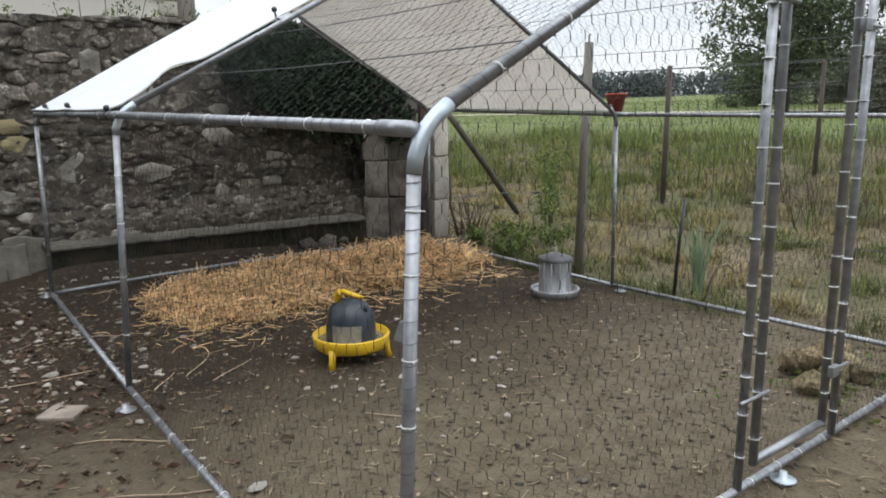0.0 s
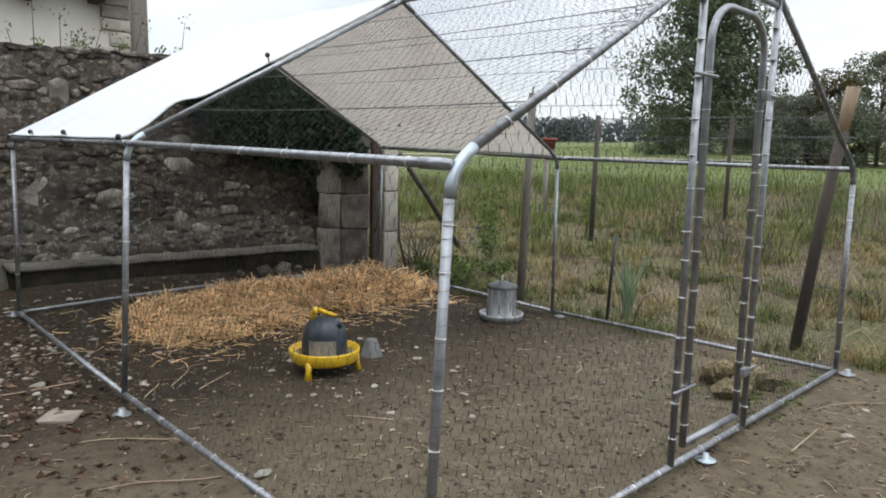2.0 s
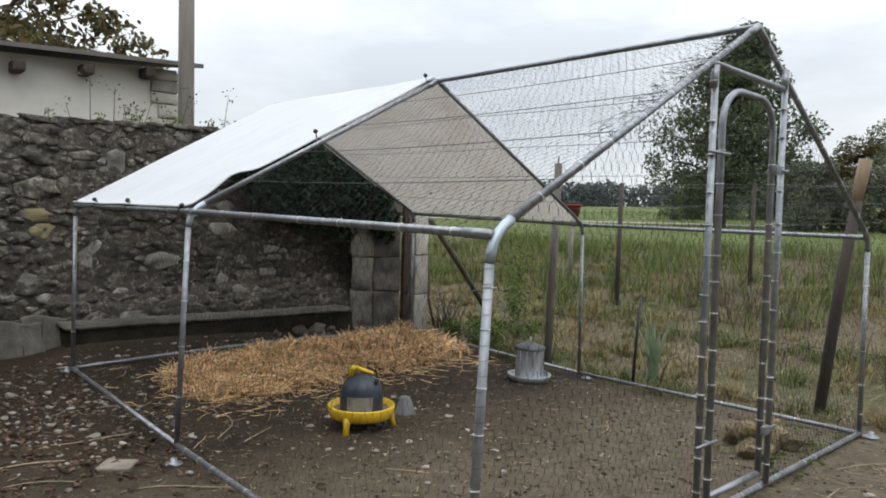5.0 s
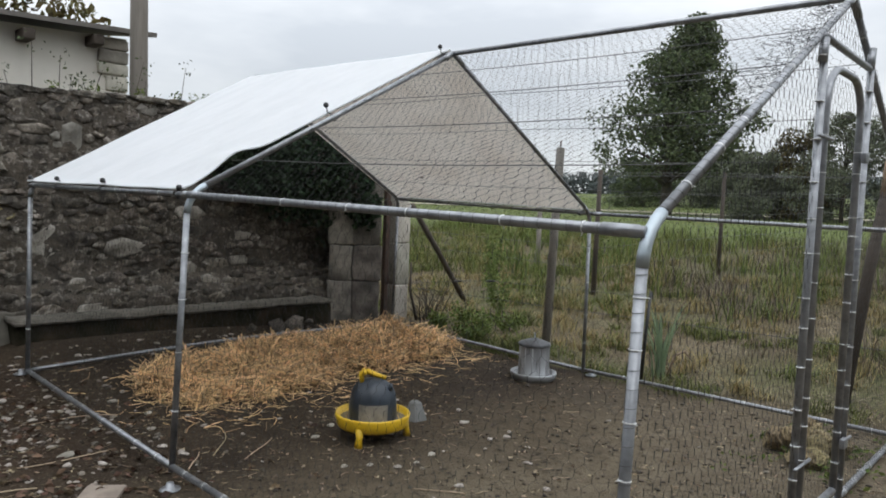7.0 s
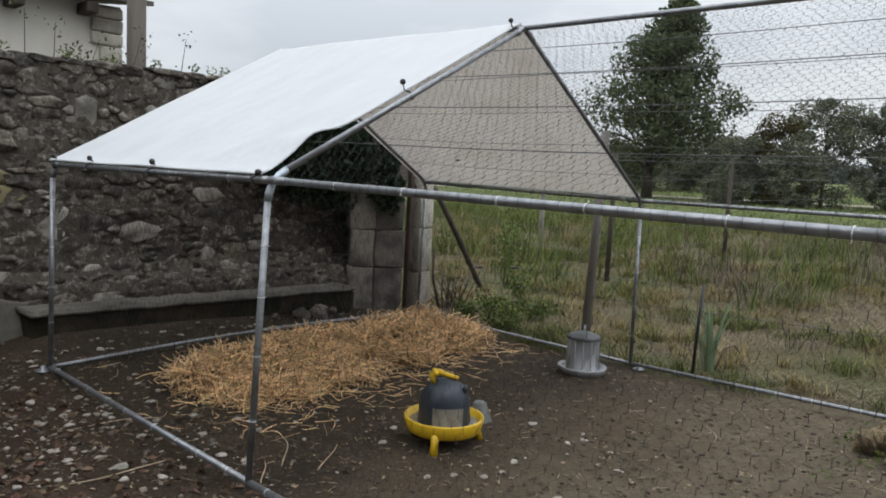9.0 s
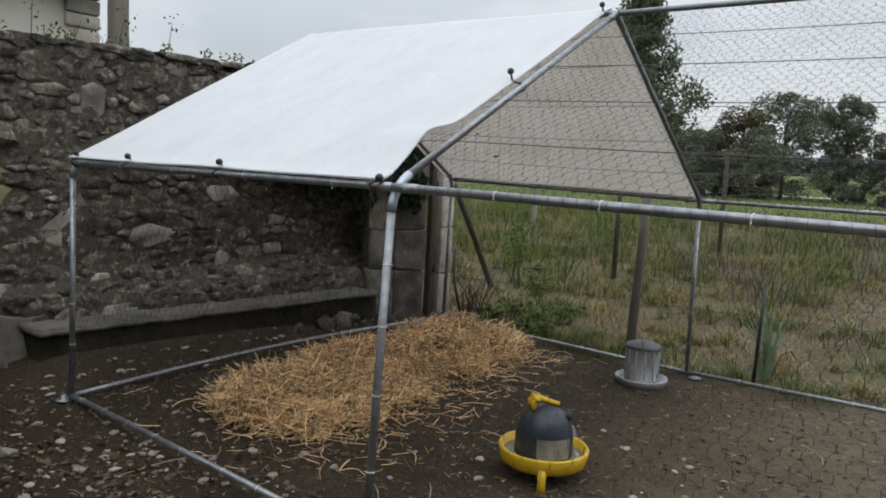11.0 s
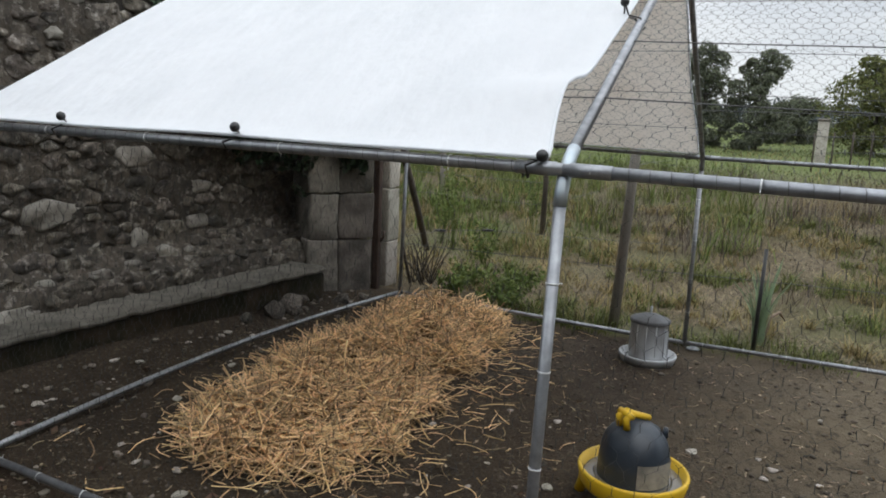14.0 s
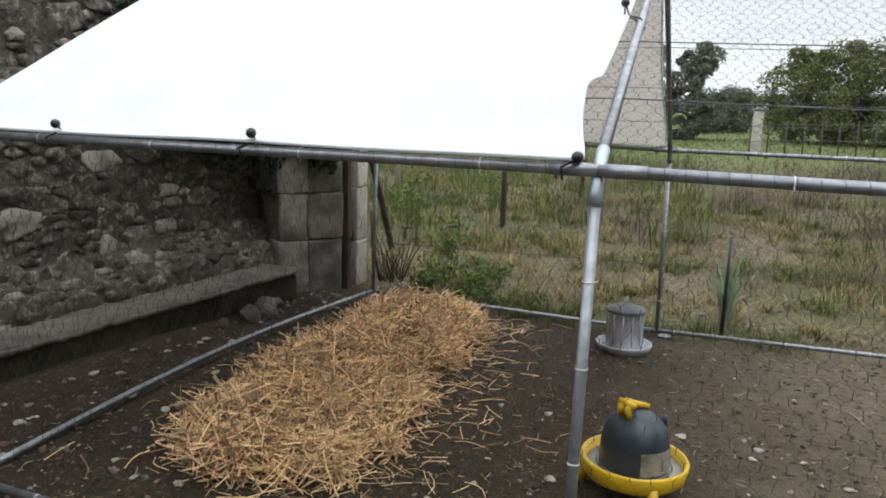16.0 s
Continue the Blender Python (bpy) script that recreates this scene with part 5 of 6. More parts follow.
def build_feeder():
    c = Vector((2.66, 2.175, gz(2.66, 2.175)))
    ob = thing("poultry_feeder", c, "grey galvanised hanging feeder standing on the mud", "feeder")
    part("pan", turned(bmesh.new(), [(0.0, 0.012), (0.135, 0.012), (0.150, 0.05), (0.160, 0.053), (0.163, 0.046), (0.146, 0.0), (0.0, 0.0)], c, 36), ZINC, ob)
    hopper = part("hopper", turned(bmesh.new(), [(0.108, 0.03), (0.110, 0.045), (0.107, 0.05), (0.103, 0.235), (0.106, 0.239), (0.106, 0.245)], c, 36), ZINC, ob)
    ribs_on(hopper, c)
    lid = part("lid", turned(bmesh.new(), [(0.112, 0.236), (0.114, 0.25), (0.104, 0.258), (0.05, 0.278), (0.012, 0.288), (0.0, 0.290)], c, 36), OLD_ZINC, ob, "dark weathered cone lid")
    part("knob", turned(bmesh.new(), [(0.006, 0.286), (0.007, 0.325), (0.0, 0.328)], c, 12), ZINC, lid)
    for a in range(3):
        e = Vector((math.cos(a * 2.1), math.sin(a * 2.1), 0))
        part("bracket", bar([c + e * 0.094 + Vector((0, 0, 0.06)), c + e * 0.135 + Vector((0, 0, 0.045))], 0.004, 6), ZINC, ob)


def ribs_on(parent, c):
    """Pressed upright ribs on the feeder's hopper."""
    for a in range(12):
        e = Vector((math.cos(a * math.pi / 6), math.sin(a * math.pi / 6), 0))
        part("rib", bar([c + e * 0.1075 + Vector((0, 0, 0.055)), c + e * 0.1035 + Vector((0, 0, 0.23))], 0.003, 6), ZINC, parent)


def heap_height(x, y):
    """The straw heap: a long loose mound in the far corner, thinning towards the yard."""
    # along the heap from the near end to the far corner
    ax, ay, bx, by = 0.79, 3.36, 2.56, 3.42
    dx, dy = bx - ax, by - ay
    t = max(0.0, min(1.0, ((x - ax) * dx + (y - ay) * dy) / (dx * dx + dy * dy)))
    d = math.hypot(x - ax - t * dx, (y - ay - t * dy)) / (0.43 - 0.02 * t + 0.17 * noise.noise(Vector((x * 2, y * 2, 4))) + 0.12 * noise.noise(Vector((x * 6, y * 6, 2))))
    d *= 1.0 + 0.55 * max(0.0, y - ay - t * dy)
    if d >= 1:
        return 0.0
    return (0.085 + 0.045 * t) * (1 - d * d) ** 0.8 * (1 + 0.85 * noise.noise(Vector((x * 4, y * 4, 8))) + 0.75 * noise.noise(Vector((x * 10, y * 10, 5))))


def straws(n, place, length, rnd_seed, thick=0.0022):
    """Arrays for straws: each a bent three-sided stem."""
    rnd = random.Random(rnd_seed)
    vs, fs = [], []
    for k in range(n):
        got = place(rnd)
        if got is None:
            continue
        p, tilt = got
        a, l = rnd.uniform(0, 2 * math.pi), length * rnd.uniform(0.4, 1.3)
        d = Vector((math.cos(a), math.sin(a), rnd.gauss(0, tilt)))
        d.normalize()
        s, u = d.cross(Vector((0, 0, 1))).normalized(), Vector((0, 0, 1))
        r = thick * rnd.uniform(0.6, 1.4)
        bend = Vector((rnd.gauss(0, 0.10), rnd.gauss(0, 0.10), rnd.gauss(0, 0.05))) * l
        base = len(vs)
        for q in (p - d * l / 2, p + bend - d * l * 0.12, p + bend + d * l * 0.16, p + d * l / 2):
            vs += [q + s * r, q - s * r, q + u * r * 1.2]
        for g in (0, 3, 6):
            fs += [(base + g, base + g + 1, base + g + 4, base + g + 3), (base + g + 1, base + g + 2, base + g + 5, base + g + 4), (base + g + 2, base + g, base + g + 3, base + g + 5)]
    return vs, fs


def build_straw():
    xs, ys = np.arange(0.0, 3.3, 0.03), np.arange(2.6, 4.2, 0.03)
    verts, faces, idx = [], [], {}
    for i, x in enumerate(xs):
        for j, y in enumerate(ys):
            h = heap_height(x, y)
            idx[i, j] = len(verts)
            verts.append((x, y, gz(x, y) + (h + 0.01 * noise.noise(Vector((x * 22, y * 22, 0))) - 0.02 if h > 0.004 else -0.03)))
    for i in range(len(xs) - 1):
        for j in range(len(ys) - 1):
            faces.append((idx[i, j], idx[i + 1, j], idx[i + 1, j + 1], idx[i, j + 1]))
    # the mound mesh has the dark gap colour, pale stems lie over it
    heap = tagged(plain("straw_heap", verts, faces, SHADED_STRAW_BED, smooth=True), "loose golden straw heap bedding in the far corner", "straw", kind="stuff")

    def on_heap(rnd):
        x, y = rnd.uniform(0.0, 3.2), rnd.uniform(2.7, 4.1)
        h = heap_height(x, y)
        if h < 0.004:
            return None
        return Vector((x, y, gz(x, y) + h + rnd.uniform(-0.014, 0.040))), 0.5

    def by_heap(rnd):
        t = rnd.random()
        x, y = 0.45 + 2.4 * t + rnd.gauss(0, 0.14), 3.15 + 0.2 * t + rnd.gauss(0, 0.30)
        if heap_height(x, y) > 0.02 or y > 4.1:
            return None
        return Vector((x, y, gz(x, y) + 0.006)), 0.05

    v, f = straws(15500, on_heap, 0.21, 1, 0.0028)
    tagged(plain("straw_stems", v, f, STRAW, heap), kind="stuff")
    v, f = straws(1500, by_heap, 0.13, 2, 0.0020)
    tagged(plain("scattered_stems", v, f, STRAW, heap), kind="stuff")

    def yard(rnd):
        x, y = rnd.uniform(-2.6, 3.0), rnd.uniform(-2.5, 4.2)
        return Vector((x, y, gz(x, y) + 0.004)), 0.03

    v, f = straws(3200, yard, 0.05, 3, 0.0017)
    tagged(plain("straw_bits", v, f, CHAFF), "bits of straw trodden into the mud", "straw", kind="stuff")

    def before_door(rnd):
        x, y = rnd.gauss(1.9, 0.5), rnd.gauss(-0.35, 0.25)
        if y > -0.03:
            return None
        return Vector((x, y, gz(x, y) + 0.005)), 0.04

    v, f = straws(170, before_door, 0.07, 4, 0.0017)
    tagged(plain("husk_litter", v, f, CHAFF), "pale husks and straw outside the door", "straw", kind="stuff")
    rnd = random.Random(8)
    for x, y, a, l in ((-0.15, 1.65, 2.6, 0.5), (0.35, 2.35, 0.95, 0.36), (-0.05, 3.1, 2.9, 0.4), (-0.3, 2.6, 3.0, 0.45), (0.75, 1.25, 2.2, 0.22), (1.85, -0.2, 0.05, 0.34), (2.5, -0.25, 2.6, 0.6), (-0.55, 1.2, 1.9, 0.28), (2.1, 1.1, 0.5, 0.25), (-0.2, 1.2, 2.7, 0.4), (-0.7, 2.35, 3.0, 0.5), (-0.85, 2.7, 2.8, 0.42), (-0.6, 2.05, 2.7, 0.3), (0.45, 2.15, 0.6, 0.3), (0.15, 2.2, 0.9, 0.22), (-0.95, 3.0, 0.3, 0.35)):
        z = gz(x, y) + 0.006
        d = Vector((math.cos(a), math.sin(a), 0))
        s = Vector((-d.y, d.x, 0))
        c1, c2 = rnd.uniform(-0.10, 0.10) * l, rnd.uniform(-0.04, 0.04) * l
        way = [Vector((x, y, z)) + d * l * (f - 0.5) + s * (c1 * math.sin(math.pi * f) + c2 * math.sin(2 * math.pi * f)) + Vector((0, 0, 0.004 * math.sin(math.pi * f))) for f in (0, 0.14, 0.28, 0.43, 0.57, 0.72, 0.86, 1)]
        bm = bar(way, [0.0030, 0.0030, 0.0029, 0.0028, 0.0026, 0.0024, 0.002, 0.0015], 6)
        ob = part("dry_stalk", bm, PALE_STALK)
        tagged(own(ob, (x, y, z)), "single long dry stalk lying on the mud", "stalk", "stalks on the mud")


def stone_at(name, x, y, s, label, material, group="", squash=0.55, seed=None, up=0.0, category="stone"):
    k = random.Random(seed if seed is not None else int(1000 * x + 77 * y))
    ob = new(name, with_material(LUMPS[k.randrange(len(LUMPS))], material))
    ob.matrix_basis = Matrix.Translation((x, y, gz(x, y) + s * squash * 0.22 + up)) @ Matrix.Rotation(k.uniform(0, 6.28), 4, "Z") @ Matrix.Diagonal((s * 1.2, s * 0.85, s * squash, 1))
    return tagged(ob, label, category, group)


def build_litter():
    rnd = random.Random(21)
    for x, y, s in ((0.94, 2.24, 0.05), (1.52, 1.80, 0.065), (0.10, 1.04, 0.075), (0.75, 2.12, 0.05), (0.62, 1.72, 0.04), (0.80, 1.56, 0.045), (0.90, 1.54, 0.04), (1.02, 1.56, 0.05),
                    (0.72, 1.66, 0.04), (-0.24, 2.62, 0.08), (-0.02, 2.9, 0.05), (0.2, 2.75, 0.055), (0.3, 3.0, 0.07), (0.22, 3.3, 0.06), (0.42, 2.62, 0.05), (-0.3, 3.3, 0.06), (-0.45, 3.6, 0.09),
                    (-0.25, 3.8, 0.06), (-0.55, 3.2, 0.06), (-0.2, 3.45, 0.05), (-0.62, 4.0, 0.08), (0.35, 4.2, 0.06), (0.9, 4.25, 0.05), (1.2, 3.95, 0.06), (1.5, 4.25, 0.05), (0.75, 3.85, 0.06),
                    (1.6, 1.55, 0.035), (2.2, 1.3, 0.03), (1.0, 2.5, 0.03), (2.05, -0.3, 0.05), (2.45, -0.25, 0.04), (-0.85, 2.9, 0.06), (-1.0, 3.4, 0.07)):
        stone_at("white_stone", x, y, s * 0.85, "chalky white stone lying on the mud", WHITE_STONE, "white stones in the yard", 0.42)
    vs, fs, count = [], [], 0
    for k in range(1150):
        if k % 5 < 3:
            x, y = rnd.gauss(-0.45, 0.42), rnd.gauss(3.3, 0.6)
        elif k % 5 == 3:
            x, y = rnd.uniform(-0.2, 2.9), rnd.gauss(4.2, 0.14)
        else:
            x, y = rnd.uniform(-2.4, 3.0), rnd.uniform(-2.2, 4.2)
        if y > 4.4 or heap_height(x, y) > 0.02:
            continue
        s = 0.006 + 0.026 * rnd.random() ** 2.2
        me = LUMPS[k % len(LUMPS)]
        m = Matrix.Translation((x, y, gz(x, y) + s * 0.15)) @ Matrix.Rotation(rnd.uniform(0, 6.28), 4, "Z") @ Matrix.Diagonal((s * 1.3, s, s * 0.6, 1))
        co = np.array([m @ v.co for v in me.vertices])
        vs.append(co)
        fs.append(np.array([p.vertices[:] for p in me.polygons]) + count)
        count += len(co)
    tagged(plain("gravel", np.concatenate(vs), np.concatenate(fs), GRAVEL, smooth=True), "pale gravel and chalk crumbs scattered on the mud", "gravel", kind="stuff")
    vs, fs, count = [], [], 0
    for k in range(3400):
        x, y = rnd.uniform(-1.9, 3.0), rnd.uniform(-1.6, 4.3)
        if heap_height(x, y) > 0.02:
            continue
        s = rnd.uniform(0.006, 0.022)
        me = LUMPS[k % len(LUMPS)]
        m = Matrix.Translation((x, y, gz(x, y) + s * 0.1)) @ Matrix.Rotation(rnd.uniform(0, 6.28), 4, "Z") @ Matrix.Diagonal((s * 1.5, s, s * 0.7, 1))
        co = np.array([m @ v.co for v in me.vertices])
        vs.append(co)
        fs.append(np.array([p.vertices[:] for p in me.polygons]) + count)
        count += len(co)
    tagged(plain("mud_clods", np.concatenate(vs), np.concatenate(fs), CLOD), "small clods of trodden mud", "clods", kind="stuff")
    vs, fs, count = [], [], 0
    for k in range(260):
        x, y = (rnd.gauss(-0.4, 0.38), rnd.gauss(3.15, 0.55)) if k % 3 else (rnd.uniform(-0.1, 2.9), rnd.gauss(4.2, 0.12)) if k % 2 else (rnd.gauss(0.8, 0.7), rnd.gauss(2.1, 0.6))
        if y > 4.36 or heap_height(x, y) > 0.02 or -1.75 < x < -1.15:
            continue
        s = 0.014 + 0.03 * rnd.random() ** 2
        me = LUMPS[k % len(LUMPS)]
        m = Matrix.Translation((x, y, gz(x, y) + s * 0.12)) @ Matrix.Rotation(rnd.uniform(0, 6.28), 4, "Z") @ Matrix.Diagonal((s * 1.4, s, s * 0.45, 1))
        co = np.array([m @ v.co for v in me.vertices])
        vs.append(co)
        fs.append(np.array([p.vertices[:] for p in me.polygons]) + count)
        count += len(co)
    tagged(plain("chalk_chips", np.concatenate(vs), np.concatenate(fs), WHITE_STONE), "small chalky white chips trodden into the mud", "stones", kind="stuff")
    cs = [(rnd.gauss(-0.7, 0.6), rnd.gauss(2.7, 0.9)) for _ in range(600)]
    leaf_cloud("dead_leaves", [(x, y, gz(x, y) + 0.008) for x, y in cs if y < 4.4], [(0.03, 0.03, 0.004)] * sum(1 for c in cs if c[1] < 4.4), 3, 0.020, DEAD_LEAF, seed=14, flat=0.8)
    tagged(bpy.data.objects["dead_leaves"], "dark brown dead leaves on the mud", "leaf litter", kind="stuff")
    # brown leaf crumbs
    cs = [(rnd.uniform(-2.3, 2.95), rnd.uniform(-2.2, 4.2)) for _ in range(1500)]
    leaf_cloud("leaf_crumbs", [(x, y, gz(x, y) + 0.006) for x, y in cs], [(0.02, 0.02, 0.003)] * len(cs), 2, 0.011, CHAFF, seed=4, flat=0.8)
    tagged(bpy.data.objects["leaf_crumbs"], "dry leaf crumbs on the mud", "leaf litter", kind="stuff")
    paver = box((-0.36, 2.04, gz(-0.28, 2.1) - 0.01), (-0.21, 2.17, gz(-0.28, 2.1) + 0.014), 0.005)
    bmesh.ops.rotate(paver, verts=paver.verts, cent=(-0.285, 2.1, 0), matrix=Matrix.Rotation(radians(-38), 3, "Z"))
    tagged(own(part("paving_slab", roughen(paver, 0.003, 0.05), PAVER), (-0.285, 2.1, gz(-0.28, 2.1))), "small pale clay paving slab lying on the mud", "slab")
    chip = bmesh.new()
    bmesh.ops.create_cone(chip, cap_ends=True, segments=5, radius1=0.075, radius2=0.035, depth=0.11, matrix=Matrix.Translation((1.36, 2.03, gz(1.36, 2.03) + 0.045)))
    bmesh.ops.bevel(chip, geom=chip.edges, offset=0.008, segments=1, affect="EDGES")
    tagged(own(part("grey_block", roughen(chip, 0.006, 0.04), SLATE, smooth=False), (1.36, 2.03, gz(1.36, 2.03))), "small grey wedge of stone standing on the mud", "stone")
    for k in range(19):
        a = rnd.uniform(0, 6.28)
        q = 0.24 * math.sqrt(rnd.random())
        x, y = 2.38 + q * 1.1 * math.cos(a), 0.34 + q * 0.75 * math.sin(a)
        stone_at("ochre_stone", x, y, rnd.uniform(0.08, 0.15), "ochre stone in a low pile inside the door", OCHRE_ROCK, "stones in the pile", 1.0, k, 0.012 + 0.06 * max(0.0, 1 - q / 0.2) * (k > 8))
    cs = [(2.38 + rnd.gauss(0, 0.22), 0.30 + rnd.gauss(0, 0.17)) for _ in range(60)]
    leaf_cloud("wilted_leaves", [(x, y, gz(x, y) + 0.02) for x, y in cs], [(0.05, 0.05, 0.02)] * len(cs), 8, 0.013, WEED, seed=8, flat=0.6)
    tagged(bpy.data.objects["wilted_leaves"], "wilted green leaves round the stone pile", "leaves", kind="stuff")
    for x, y, s in ((1.95, 4.28, 0.16), (2.12, 4.30, 0.20), (2.3, 4.36, 0.13), (1.7, 4.3, 0.09), (2.55, 4.2, 0.11), (2.75, 4.15, 0.09)):
        stone_at("fallen_stone", x, y, s, "dull fallen rubble stone against the ledge", STONE, "fallen stones by the ledge", 0.8)


# ---------------------------------------------------------------- fences and posts
def build_fence():
    fence = thing("wire_fence", (3.3, 2.0, 0.0), "wire field fence on weathered timber posts", "fence")
    part("post", roughen(bar([(3.25, 2.50, -0.1), (3.235, 2.46, 0.8), (3.215, 2.42, 1.66)], [0.036, 0.034, 0.032], 10), 0.004, 0.15), TIMBER, fence)
    part("cap_wire", bar([(3.215, 2.42, 1.66), (3.215, 2.42, 1.70), (3.225, 2.42, 1.715)], 0.006, 6), RUST, fence)
    part("post", roughen(bar([(3.40, 0.42, -0.1), (3.47, 0.34, 0.9), (3.52, 0.29, 1.36)], [0.034, 0.033, 0.032], 10), 0.004, 0.15), DARK_TIMBER, fence)
    head = roughen(bar([(3.515, 0.295, 1.32), (3.535, 0.28, 1.48), (3.55, 0.265, 1.62)], [0.030, 0.038, 0.040], 8), 0.003, 0.1)
    part("post_head", head, PALE_TIMBER, fence, "pale split timber head of the post")
    far = [(6.4, 4.0, 1.58), (9.2, 3.57, 1.55)]
    for x, y, h in far:
        z = gz(x, y)
        part("post", roughen(bar([(x, y, z - 0.1), (x + 0.02, y, z + h)], [0.034, 0.03], 8), 0.004, 0.2), DARK_TIMBER, fence)
    for z in (0.35, 0.62, 0.95, 1.3, 1.62):
        nodes = [(16.0, 7.5), (13.0, 3.0), (9.2, 3.57), (6.4, 4.0), (6.9, 8.0), (7.4, 14.0)]
        pts = [(x, y, gz(x, y) + z * 0.95) for x, y in nodes]
        part("strand", bar(pts, 0.003, 5), DULL_WIRE, fence)
    for z in (0.42, 1.45):
        part("strand", bar([(3.9, -2.2, z), (3.48, 0.46, z), (3.23, 2.44, z), (3.36, 4.30, z * 0.9)], 0.0025, 5), DULL_WIRE, fence)
    part("strand", bar([(3.34, 4.32, 0.40), (4.05, 4.19, 0.405), (4.05, 3.75, 0.45), (4.2, 2.2, 0.47)], 0.002, 5), DULL_WIRE, fence)
    for p in ((4.05, 4.19, 0.405), (4.05, 3.75, 0.45)):
        part("insulator", bar([Vector(p) + Vector((0, 0.055, -0.004)), Vector(p), Vector(p) + Vector((0, -0.055, 0.004))], [0.007, 0.012, 0.007], 8), RUBBER, fence, "short black strain insulator")
    brace = thing("brace_pole", (4.45, 4.56, gz(4.45, 4.56)), "weathered grey diagonal timber brace of the gateway", "pole")
    part("pole", roughen(bar([(3.44, 4.28, 1.17), (4.0, 4.43, 0.68), (4.62, 4.60, 0.12)], [0.028, 0.029, 0.031], 10), 0.003, 0.15), BARK, brace)
    stake = bar([(3.19, 1.63, -0.05), (3.21, 1.625, 0.3), (3.245, 1.62, 0.635)], [0.013, 0.012, 0.011], 8)
    tagged(own(part("garden_stake", stake, RUBBER), (3.19, 1.63, 0.0)), "thin dark leaning iron stake outside the netting", "stake")
    prop = bar([(3.42, 4.12, 0.0), (3.36, 4.18, 0.35), (3.38, 4.2, 0.62)], [0.014, 0.013, 0.010], 8)
    tagged(own(part("broken_stick", prop, DARK_TIMBER), (3.42, 4.12, 0.0)), "dark broken stick leaning on the stone post", "stick")


def build_green_fence():
    ob = thing("green_panel", (-0.80, 3.6, 0.0), "dark green ribbed sheet fence on concrete gravel boards", "fence panel")
    for k in range(9):
        y = 2.95 + 0.17 * k
        part("rib", box((-0.84, y, 0.30), (-0.81, y + 0.15, 1.20), 0.008), GREEN_SHEET, ob)
    part("rail", box((-0.88, 2.9, 1.05), (-0.845, 4.5, 1.11), 0.006), GREEN_SHEET, ob)
    for k, (y, h) in enumerate(((2.86, 0.40), (3.16, 0.43))):
        part("board", roughen(box((-0.805, y, -0.05), (-0.765, y + 0.24, h), 0.008), 0.004, 0.1, k), CONCRETE, ob)
    for k, x in enumerate((-0.78, -0.42, -0.18)):
        bm = box((x, 4.60 + 0.03 * k, -0.05), (x + (0.38 if k else 0.42), 4.66 + 0.03 * k, 0.29 + 0.025 * k), 0.012)
        bmesh.ops.subdivide_edges(bm, edges=[e for e in bm.edges if e.calc_length() > 0.2], cuts=4)
        for v in bm.verts:
            if v.co.z > 0.16:
                v.co.z += 0.02 * math.sin((v.co.x - x) * 16)
                v.co.y += 0.1
        tagged(own(part("concrete_slab", roughen(bm, 0.006, 0.12, k), QUOIN_SHADED_STAINED if k == 0 else CONCRETE), (x + 0.2, 4.63, 0.0)), "stained concrete edging slab leaning on the wall", "slab", "slabs along the wall")


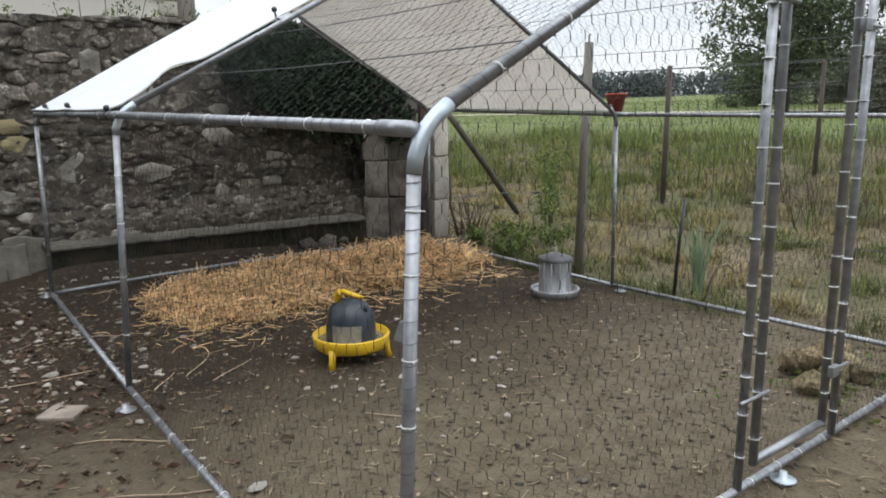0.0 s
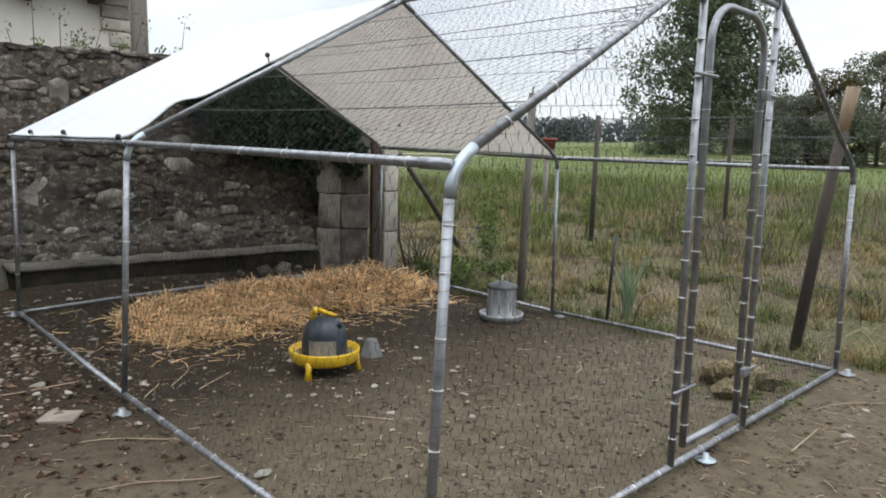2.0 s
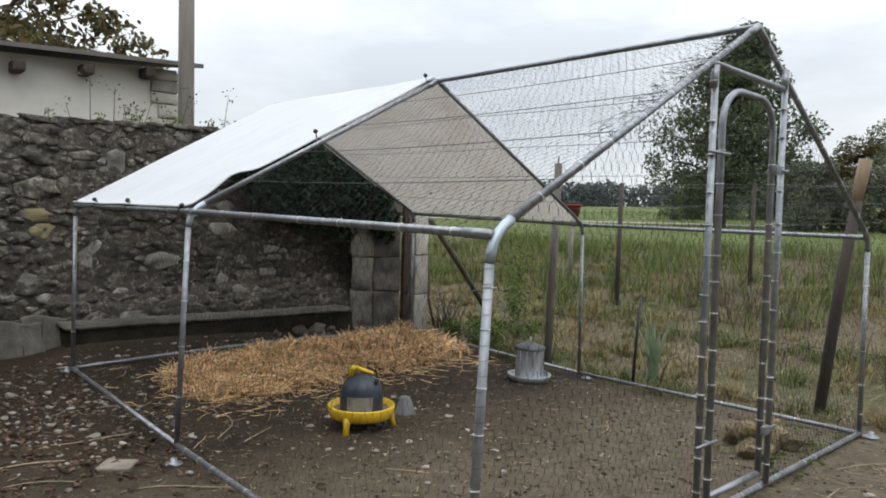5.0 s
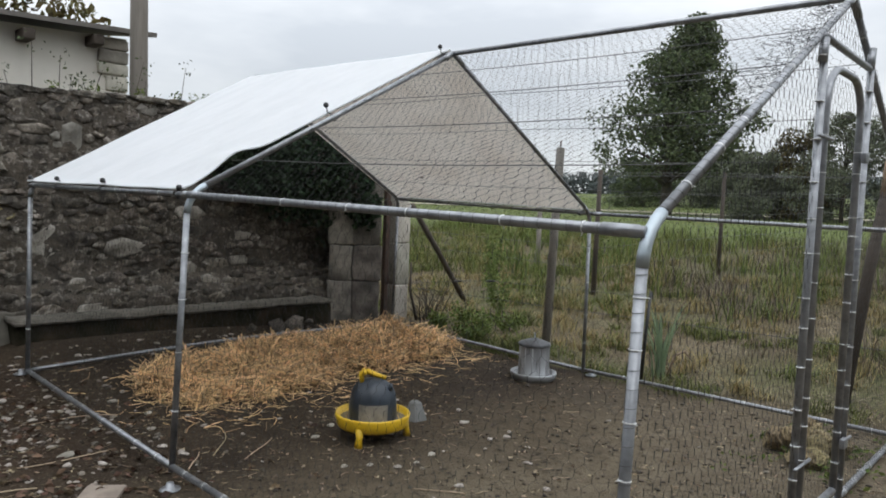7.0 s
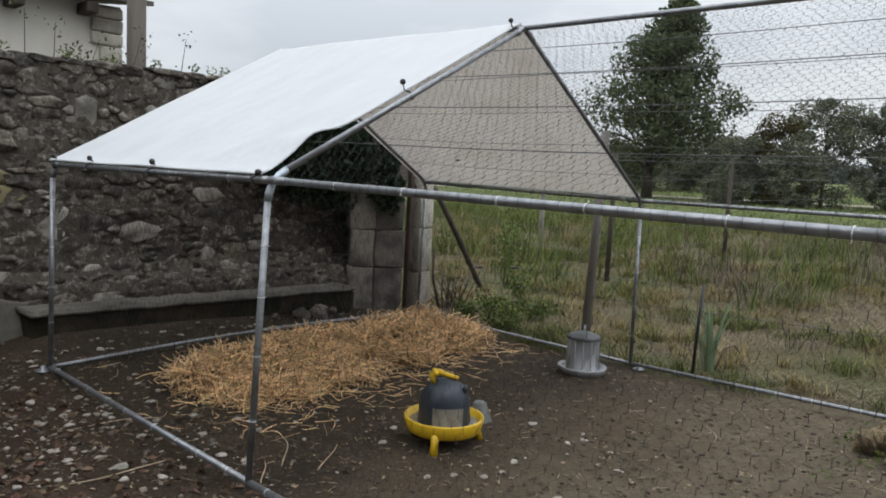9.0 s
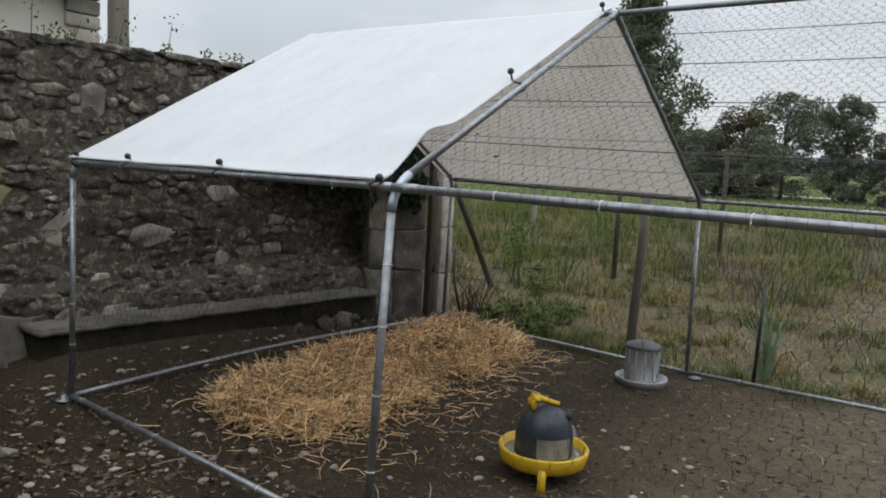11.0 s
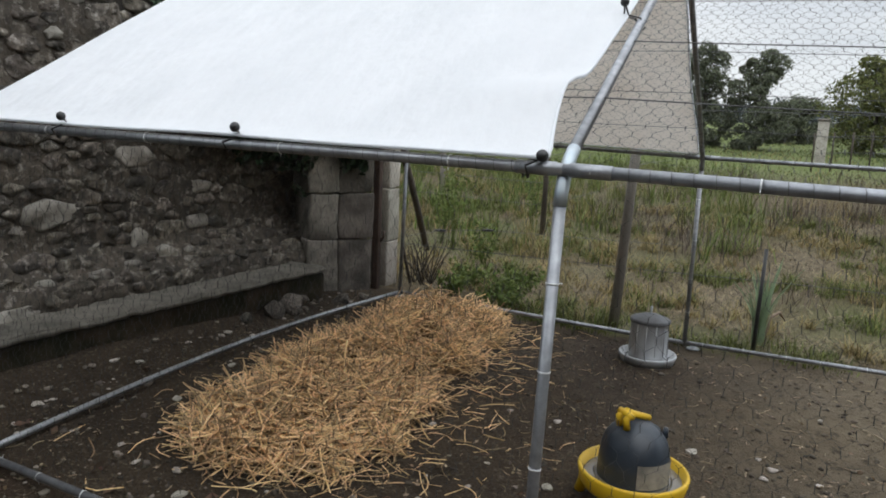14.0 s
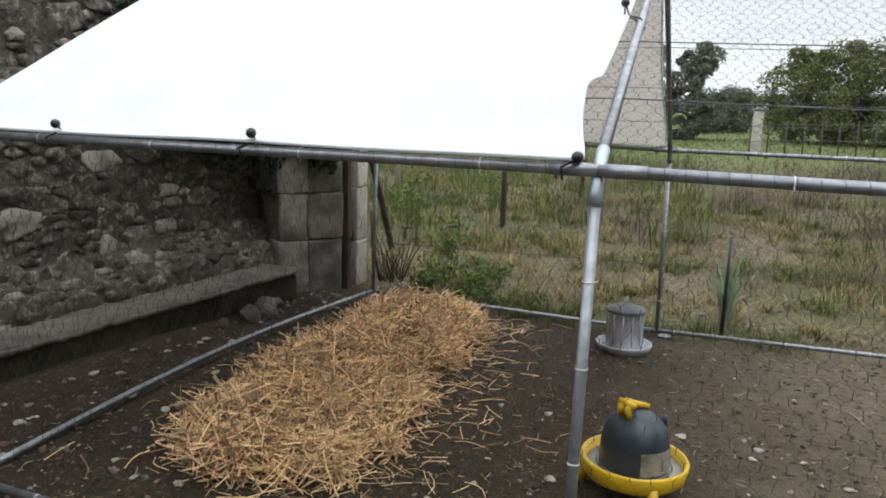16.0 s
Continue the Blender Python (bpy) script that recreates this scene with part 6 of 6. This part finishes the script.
# ---------------------------------------------------------------- beyond the wall
def build_house():
    house = thing("outbuilding", (0.5, 8.8, 0.0), "low cream-rendered outbuilding with shallow eaves", "building")
    top = 2.965
    rise = lambda x: 0.106 * (x - 1.0) if x > -3 else -0.424
    bm = box((-9.0, 8.45, -0.2), (2.36, 12.5, top))
    for v in bm.verts:
        if v.co.z > 1:
            v.co.z += rise(v.co.x)
    part("wall", bm, RENDERED, house, smooth=False)
    roof = bmesh.new()
    tri = [(-9.4, 8.12, top + rise(-9.4)), (2.60, 8.12, top + rise(2.6)), (2.60, 13.0, top + 0.9), (-9.4, 13.0, top + 0.5)]
    vs = [roof.verts.new(p) for p in tri] + [roof.verts.new((p[0], p[1], p[2] + 0.055)) for p in tri]
    for f in ((3, 2, 1, 0), (4, 5, 6, 7), (0, 1, 5, 4), (1, 2, 6, 5), (2, 3, 7, 6), (3, 0, 4, 7)):
        roof.faces.new([vs[i] for i in f])
    part("roof", roof, surface("roof_edge", (0.17, 0.155, 0.14), (0.12, 0.11, 0.10), 6, 0.9, 0, 0.4, 30), house, smooth=False)
    for k in range(11):
        x = 1.86 - 0.745 * k
        part("rafter_end", box((x, 8.16, top + rise(x) - 0.13), (x + 0.13, 8.46, top + rise(x) - 0.005), 0.02), DARK_TIMBER, house)
    rnd = random.Random(4)
    z = 0.0
    while z < top + 0.05:
        h = rnd.uniform(0.14, 0.22)
        w = rnd.choice((0.22, 0.32))
        part("quoin", roughen(box((2.33 - w, 8.40, z), (2.37, 8.75, min(top + 0.13, z + h - 0.012)), 0.02), 0.01, 0.1, z), HOUSE_STONE, house)
        z += h
    pole = thing("utility_pole", (2.22, 7.75, 0.0), "grey weathered timber utility pole behind the wall", "pole")
    part("shaft", roughen(bar([(2.24, 7.75, -0.2), (2.22, 7.75, 3.0), (2.19, 7.75, 7.5)], [0.105, 0.10, 0.085], 14), 0.004, 0.3), TIMBER, pole)
    shrub = thing("wall_shrub", (1.8, 7.6, 0.0), "thin twiggy shrub behind the wall", "shrub")
    bm = bmesh.new()
    cs = []
    for k in range(22):
        x = rnd.uniform(1.0, 2.6)
        tip = (x + rnd.uniform(-0.3, 0.3), 7.6 + rnd.uniform(-0.2, 0.2), rnd.uniform(2.25, 2.75))
        tube(bm, [(1.8 + rnd.uniform(-0.5, 0.5), 7.6, 0.2), lerp((x, 7.6, 1.4), tip, 0.4), tip], [0.012, 0.008, 0.003], 5)
        cs.append(tip)
    part("stem", bm, BARK, shrub)
    leaf_cloud("leaves", cs, [(0.12, 0.12, 0.12)] * len(cs), 9, 0.022, OAK, shrub, 6)


def build_trees():
    x, y = from_eye(25.0, 32)
    tree("oak_tree", (x, y), 8.4, 4.2, 290, 95, 0.088, OAK, "tall dark green tree with a pointed top out on the field", 11, 0.26, 0.20, spire=True, lean=(0.45, -0.95))
    for k, (az, d, h, s, m) in enumerate(((27.0, 42, 2.4, 2.2, OAK), (23.5, 44, 2.9, 2.6, HEDGE), (20.5, 42, 3.0, 2.4, HEDGE), (18.5, 30, 2.5, 1.5, HEDGE), (15.5, 31, 3.3, 1.6, AUTUMN), (12.8, 29, 3.7, 1.9, HEDGE), (8.8, 29, 3.6, 1.2, HEDGE), (5.0, 29, 3.4, 1.25, HEDGE),
                                          (1.6, 36, 1.9, 1.6, HEDGE), (-2.4, 28, 3.1, 1.7, SHRUB), (-5.6, 27, 3.2, 2.0, SHRUB), (-10.0, 27, 4.0, 2.2, OAK), (-14, 27, 3.5, 2.2, HEDGE), (-19, 28, 4.2, 2.6, OAK))):
        x, y = from_eye(az, d)
        tree("hedge_bush", (x, y), h, s, 60, 260, 0.055, m, "dense dark hedge bush at the field edge" if m is not AUTUMN else "hedge bush with leaves turning brown", 40 + k, 0.08, 0.03, category="bush")
    rnd = random.Random(77)
    cs, rs = [], []
    for k in range(210):
        az = rnd.uniform(-25, 62)
        d = 165 + rnd.uniform(-8, 8)
        x, y = from_eye(az, d)
        h = 6.2 + 2.6 * noise.noise(Vector((az * 0.25, 0, 3)))
        cs.append((x, y, gz(x, y) + 0.5 * h))
        rs.append((4.0, 4.0, 0.62 * h))
    wood = leaf_cloud("far_woods", cs, rs, 330, 0.45, HAZY_WOODS, seed=9, kind="stuff")
    tagged(wood, "line of woods on the horizon, haze put into the leaf colour", "woods")
    tree("orchard_tree", (1.0, 14.2), 7.2, 2.9, 60, 150, 0.085, AUTUMN, "thinly leaved tree behind the outbuilding", 5, 0.18, 0.25)
    tree("orchard_tree", (-4.5, 17.5), 7.2, 3.2, 46, 170, 0.085, AUTUMN, "thinly leaved tree behind the outbuilding", 6, 0.18, 0.25)
    fence = thing("paddock_fence", (18.5, -0.8, gz(18.5, -0.8)), "thin dark post and wire fence at the hedge's foot", "fence")
    line = []
    for k in range(15):
        x, y = 18.3 + 0.12 * k, 0.9 - 0.42 * k
        z = gz(x, y)
        part("post", bar([(x, y, z - 0.1), (x + 0.02, y, z + 0.95)], 0.022, 6), DARK_TIMBER, fence)
        line.append((x, y, z))
    for h in (0.45, 0.85):
        part("strand", bar([(x, y, z + h) for x, y, z in line], 0.006, 5), DULL_WIRE, fence)
    pillar = thing("stone_pillar", (20.06, 0.67, gz(20.06, 0.67)), "slim pale stone gate pillar by the hedge", "pillar")
    z = gz(20.06, 0.67)
    part("shaft", box((19.93, 0.54, z - 0.1), (20.19, 0.80, z + 1.20), 0.02), HOUSE_STONE, pillar)
    part("cap", box((19.90, 0.51, z + 1.202), (20.22, 0.83, z + 1.27), 0.03), QUOIN, pillar)


build_field()
build_track()
build_weeds()
build_ivy()
build_straw()
build_drinker()
build_feeder()
build_litter()
build_fence()
build_green_fence()
build_house()
build_trees()
build_wall()
